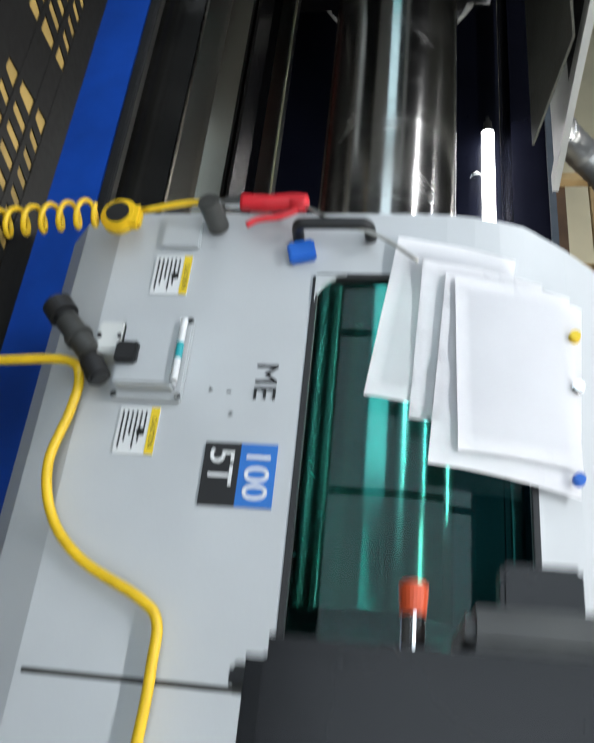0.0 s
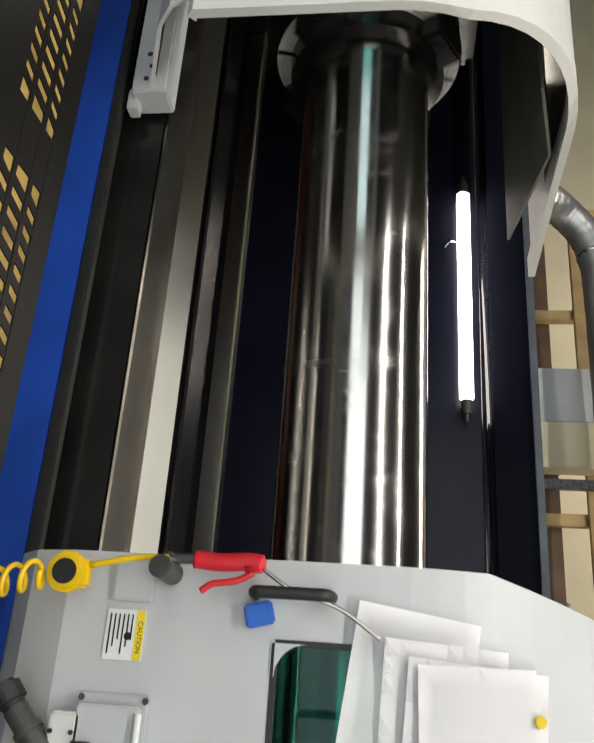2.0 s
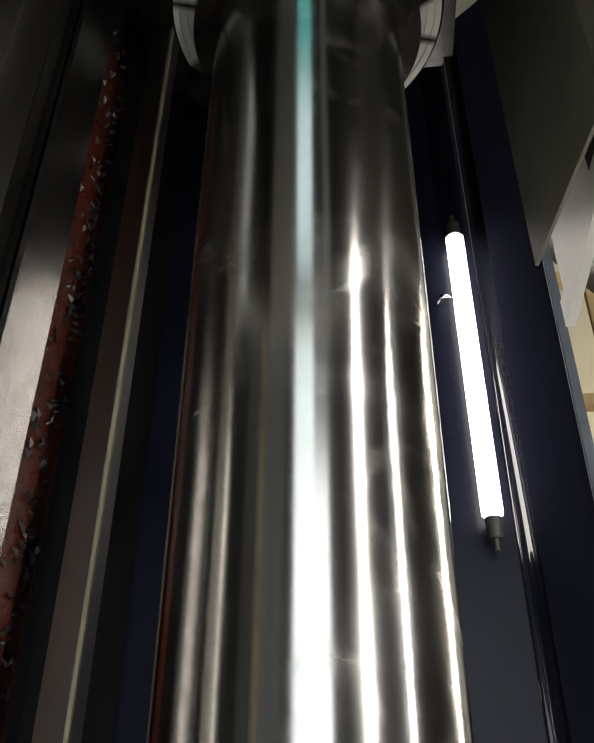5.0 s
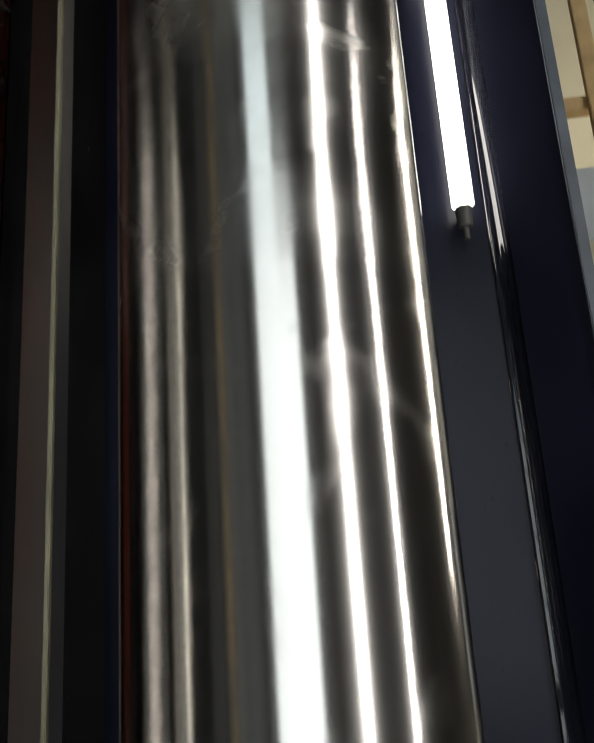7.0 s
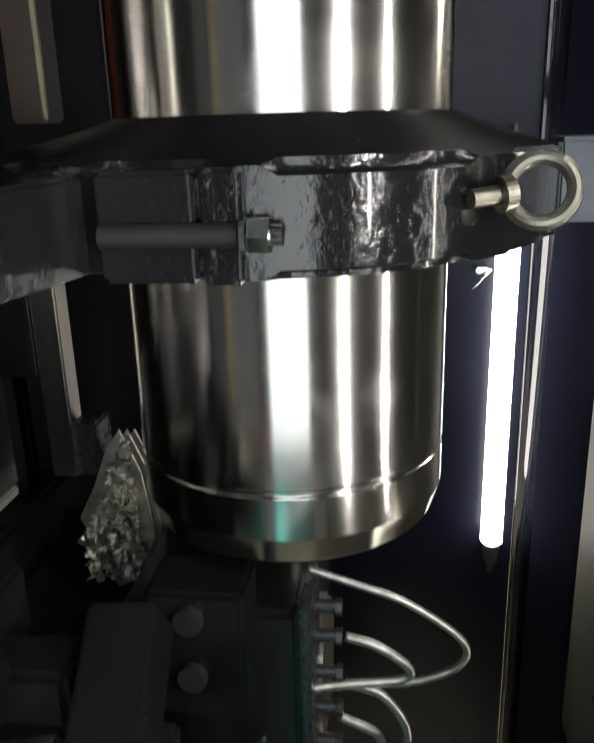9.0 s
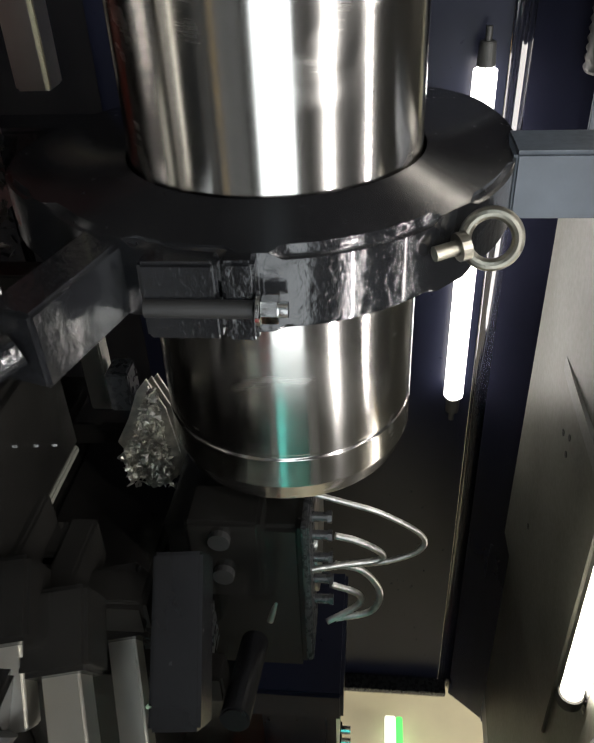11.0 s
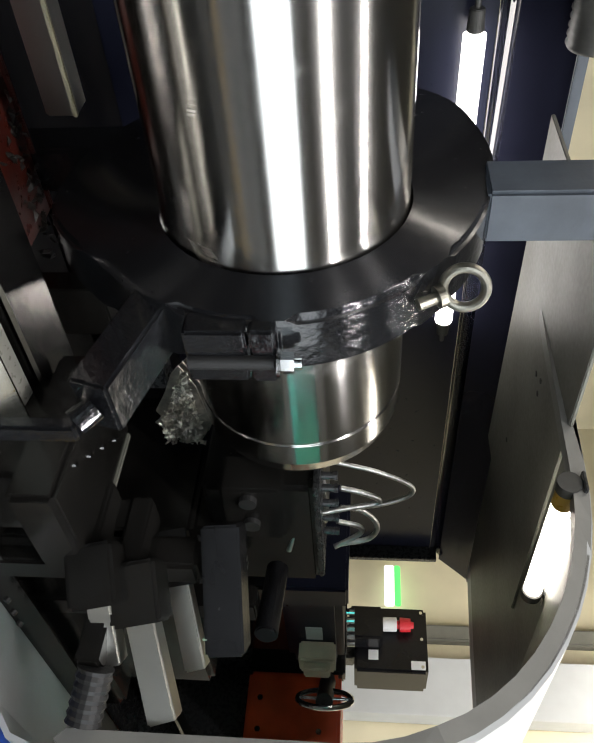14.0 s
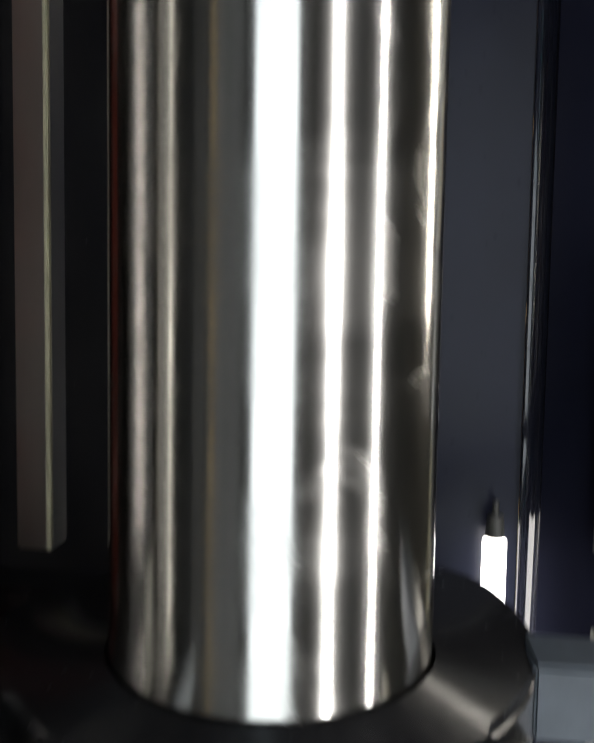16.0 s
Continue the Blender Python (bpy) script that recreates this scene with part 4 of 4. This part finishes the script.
# ---- tailstock and drive beyond the roll ----
def tail_group():
    M = thing("drive_motor", "dark blue drive motor with cream connector", "motor", (3.9, 0.15, -0.82))
    part("motor_body", joined(box(3.36, 3.95, -0.02, 0.36, -0.145, 0.085, 0.03), box(3.24, 3.365, -0.05, 0.40, -0.17, 0.11, 0.01)), NAVY, M, "dark blue finned body")
    part("name_plate", box(3.60, 3.70, -0.026, -0.021, -0.06, 0.005, 0.0), LABEL, M, "pale unreadable plate")
    part("connector", joined(box(3.72, 3.84, -0.10, -0.022, -0.09, 0.055, 0.008), box(3.74, 3.82, -0.13, -0.098, -0.07, 0.035, 0.006)), mat("cream_plastic", (0.6, 0.56, 0.42), 0.45, 0, 0.15, 15), M, "cream plastic connector")
    for k in range(5):
        part("terminal", rod((3.5 + 0.07 * k, 0.0, 0.10), (3.5 + 0.07 * k, 0.0, 0.13), 0.012, seg=12), CHROME, M)
    part("motor_foot", box(3.4, 3.95, 0.03, 0.33, -0.82, -0.132, 0.01), OILBLACK, M)
    G = thing("gear_box", "orange-red gearbox with handwheel", "gearbox", (4.3, -0.1, -0.82))
    part("gear_case", box(4.15, 4.6, -0.42, 0.02, -0.34, 0.07, 0.015), ORANGE, G, "orange-red painted case")
    for k in range(6):
        part("bolt", rod((4.149, -0.36 + 0.13 * (k % 3), -0.28 + 0.26 * (k // 3)), (4.138, -0.36 + 0.13 * (k % 3), -0.28 + 0.26 * (k // 3)), 0.013, seg=6), CHROME, G)
    # The foot's second box is added to keep the gap beside it dark.
    part("gear_foot", joined(box(4.2, 4.55, -0.38, 0.0, -0.82, -0.342, 0.01), box(4.26, 4.5, 0.004, 0.40, -0.82, -0.20, 0.01)), DARKGREY, G)
    part("hand_wheel", joined(ring((3.93, -0.17, 0.01), (0.60, -0.80, 0.0), 0.11, 0.012), slab((3.93, -0.17, -0.10), (3.93, -0.17, 0.12), 0.012, 0.02), slab((3.85, -0.23, 0.01), (4.01, -0.11, 0.01), 0.012, 0.02)), CHROME, G, "chromed handwheel")
    part("wheel_hub", rod((3.91, -0.19, 0.01), (4.18, 0.0, 0.01), 0.035), RUBBER, G)
    # Added dark plate hiding the pale wall between motor and gearbox.
    part("gear_filler", box(4.16, 4.25, 0.024, 0.42, -0.34, 0.085, 0.008), OILBLACK, G, "black filler plate covering a pale gap by the gearbox")
    E = thing("switch_box", "black electrical box with red beacon", "switch box", (7.0, 1.4, -1.15))
    part("case", box(6.10, 6.45, 0.82, 1.30, 0.10, 0.62, 0.02), BLACK, E, "black sheet steel case")
    part("side_case", box(5.92, 6.10, 0.98, 1.22, 0.06, 0.30, 0.015), BLACK, E)
    part("beacon", rod((6.02, 1.13, 0.40), (6.02, 1.13, 0.52), 0.052, 0.046, bevel=0.022), RED, E, "red beacon dome")
    part("beacon_base", rod((6.02, 1.13, 0.30), (6.02, 1.13, 0.40), 0.050, bevel=0.004), LABEL, E, "white beacon base")
    part("plate", box(6.092, 6.097, 0.90, 0.97, 0.2, 0.27, 0), LABEL, E)
    part("plate", box(6.092, 6.097, 0.84, 0.90, 0.5, 0.6, 0), LABEL, E)
    for k in range(3):
        part("screw", rod((6.099, 0.86 + 0.2 * k, 0.58), (6.09, 0.86 + 0.2 * k, 0.58), 0.012, seg=8), CHROME, E)
    part("leg", box(6.2, 6.35, 0.95, 1.15, -1.15, 0.10, 0.01), DARKGREY, E)
    B = thing("wall_rail", "grey trunking along the cream wall", "trunking", (7.2, 1.6, -1.15))
    part("upright", box(7.72, 7.95, 1.10, 1.62, -1.15, 3.2, 0.006), GREY, B, "wide grey trunking")
    part("cross_rail", box(7.86, 7.98, 1.85, 2.01, -1.15, 3.2, 0.02), GREYIN, B, "olive grey pipe cover")
    part("bright_strip", box(7.84, 7.90, 2.19, 2.62, 0.37, 0.465, 0.01), glow("lit_white", (0.95, 1.0, 0.95), 1.0), B, "lit white strip")
    part("green_strip", box(7.84, 7.90, 2.19, 2.62, 0.472, 0.53, 0.01), GREENLIT, B, "lit green strip")


tail_group()


def bars():
    for a, b, w, h, m in (((2.28, -0.60, -0.30), (2.40, -0.78, -0.235), 0.06, 0.06, BARSTEEL), ((2.40, -0.45, -0.27), (2.53, -0.62, -0.215), 0.05, 0.05, BARSTEEL), ((2.22, -0.595, -0.375), (2.32, -0.70, -0.345), 0.05, 0.05, BARSTEEL)):
        B = thing("tool_holder", "bright square steel tool shank in a black holder", "tool holder", (a[0], a[1], -0.50), group="tool holders")
        part("shank", slab(a, b, w, h), m, B, "bright square shank")
        part("clamp", slab(Vector(a) + Vector((-0.05, 0.08, -0.02)), Vector(a) + Vector((0.01, -0.03, 0.005)), w + 0.05, h + 0.05, 0.008), OILBLACK, B, "black clamp block")
        part("holder_foot", joined(box(a[0] - 0.06, a[0] + 0.04, a[1] + 0.05, -0.36, a[2] - 0.06, a[2] - 0.01, 0.006), box(a[0] - 0.05, a[0] + 0.04, -0.44, -0.36, -0.82, a[2] - 0.02, 0.006)), OILBLACK, B)
    R = thing("ribbed_bush", "black ribbed round bush by the bed", "bush", (2.3, -0.78, -0.60))
    part("bush", hose([Vector((2.27, -0.73, -0.36)) + Vector((0.06, -0.085, -0.02)) * (i / 12) for i in range(13)], 0.035, 18, 0.07, 2), RUBBER, R)
    part("bush_post", joined(box(2.24, 2.30, -0.73, -0.40, -0.40, -0.35, 0.006), box(2.24, 2.30, -0.46, -0.38, -0.82, -0.36, 0.006)), OILBLACK, R)
    D = thing("display_box", "black meter box with pale green display", "meter", (2.40, -0.5, -0.82))
    part("meter_case", slab((2.26, -0.40, -0.15), (2.43, -0.62, -0.13), 0.10, 0.085, 0.006), BLACK, D, "black meter case")
    part("display", slab((2.395, -0.5975, -0.15), (2.40, -0.6035, -0.15), 0.062, 0.062, 0.002), mat("display_green", (0.30, 0.42, 0.30), 0.3), D, "pale green display")
    part("meter_stand", box(2.28, 2.36, -0.50, -0.42, -0.82, -0.20, 0.01), OILBLACK, D)
    C = thing("hydraulic_cylinder", "glossy black hydraulic cylinder", "cylinder", (2.6, -0.45, -0.82))
    part("barrel", rod((2.67, -0.28, -0.07), (2.61, -0.50, -0.076), 0.030, seg=28, bevel=0.004), BLACK, C, smooth=False)
    part("cylinder_foot", box(2.54, 2.62, -0.46, -0.40, -0.82, -0.10, 0.006), OILBLACK, C)
    T = thing("slide_table", "black oily slide table with pale worn edge", "table", (2.1, -0.40, -0.82))
    part("table_top", box(1.94, 2.20, -0.56, -0.18, -0.50, -0.40, 0.012), OILBLACK, T)
    part("table_edge", box(2.19, 2.206, -0.50, -0.20, -0.47, -0.395, 0.003), GREYIN, T, "pale worn edge strip")
    for k in range(4):
        part("screw", rod((1.98 + 0.05 * k, -0.45 + 0.06 * k, -0.401), (1.98 + 0.05 * k, -0.45 + 0.06 * k, -0.396), 0.006, seg=8), CHROME, T)
    part("table_foot", box(1.98, 2.18, -0.48, -0.22, -0.82, -0.50, 0.01), OILBLACK, T)


bars()


# ---- behind and above the enclosure ----
def background():
    P = thing("flexible_duct", "grey foil exhaust duct with elbow behind the machine", "duct", (0.2, 1.4, 1.2))
    path = smooth_path([(-1.22, 1.05, 0.84), (-1.27, 1.22, 0.95), (-1.26, 1.36, 1.08), (-1.14, 1.41, 1.20), (-0.95, 1.41, 1.255), (-0.70, 1.41, 1.265), (-0.1, 1.41, 1.265), (0.6, 1.41, 1.26), (1.6, 1.41, 1.25)], 14)
    part("duct", hose(path, 0.095, 28, 0.018, 5), DUCT, P, "crinkled grey foil", smooth=True)
    for k in (6, 52, 88):
        part("clamp_band", hose([path[k], path[k] * 0.5 + path[k + 1] * 0.5, path[k + 1]], 0.101, 28), GALV, P, "steel clamp band", smooth=True)
    part("duct_stand", box(0.30, 0.35, 1.38, 1.43, -1.15, 1.175, 0.004), DARKGREY, P)
    C = thing("wooden_crate", "open pale wooden crate frame behind the machine", "crate", (0.2, 2.2, -1.15))
    for x in (-1.7, -0.95, 0.35, 1.1, 1.9):
        part("upright", box(x, x + 0.07, 2.0, 2.07, -1.15, 1.6, 0.004), WOOD, C)
    for z in (0.2, 0.75, 1.25, 1.53):
        part("batten", box(-1.7, 1.97, 1.96, 2.0, z, z + 0.07, 0.004), WOOD, C)
    part("board", box(-1.7, 1.97, 2.08, 2.10, -1.0, 1.12, 0.002), PLY, C, "brown board panel")
    K = thing("cable_trunk", "pale grey sheet metal trunking behind the machine", "trunking", (0.6, 1.4, 0.7))
    part("trunk", box(-0.45, -0.12, 1.75, 1.9, 0.90, 1.36, 0.006), GREY, K)
    part("trunk_lid", box(-0.115, 0.15, 1.73, 1.9, 0.90, 1.36, 0.006), CREAM, K, "cream coloured section")
    part("trunk_post", box(-0.30, -0.22, 1.80, 1.88, -1.15, 0.90, 0.004), GREYIN, K)
    S = thing("roof_gutter", "grey ribbed hose along the enclosure", "hose", (1.4, 0.9, 0.7))
    part("ribbed_tube", hose([Vector((0.95 + 0.012 * i, 0.9, 0.80)) for i in range(70)], 0.075, 20, 0.06, 2), GREYRUB, S, smooth=True)


background()


def walkway():
    W = thing("chip_screen", "black expanded metal screen over yellow guard", "screen", (0.5, -1.3, -0.62))
    part("tray", box(-2.59, 2.99, -1.42, -1.10, -0.69, -0.6425, 0.002), YPAINT, W, "yellow painted tray")
    cells = []
    for ya, yb in ((-1.56, -1.302), (-1.262, -1.247), (-1.193, -1.177), (-1.138, -1.06)):
        cells.append(box(-2.6, 3.0, ya, yb, -0.66, -0.638, 0))
    for g in range(11):
        x0 = -2.47 + 0.56 * g
        for ya, yb in ((-1.302, -1.262), (-1.247, -1.193), (-1.177, -1.138)):
            cells.append(box(x0 - 0.14, x0, ya - 0.001, yb + 0.001, -0.659, -0.639, 0))
            for k in range(1, 9):
                cells.append(slab((x0 + 0.0467 * k - 0.008, ya - 0.002, -0.649), (x0 + 0.0467 * k + 0.008, yb + 0.002, -0.649), 0.023, 0.019, 0))
    bm = joined(*cells)
    part("mesh_cover", bm, LINER, W, "black oily mesh")
    for x in (-2.4, 0.2, 2.8):
        part("leg", box(x, x + 0.04, -1.30, -1.26, -1.15, -0.69, 0.004), DARKGREY, W)


walkway()


# ---- what moves ----
def motions():
    turn = 300.0
    for ob in (ROLL, CHUCK):
        rows = []
        for k in range(65):
            t = 0.25 * k
            rows.append((t, pose(0.09 if ob == CHUCK else 0, 0, AX, -turn * t, 0, 0)))
        walk(ob, rows)
    for ob in ON_DOOR:
        p = ob.location.copy()
        a, b = pose(*p), pose(p.x + 1.27, p.y + 0.205, p.z)
        walk(ob, [(0, a), (3.8, a), (5.4, b), (16, b)])


motions()
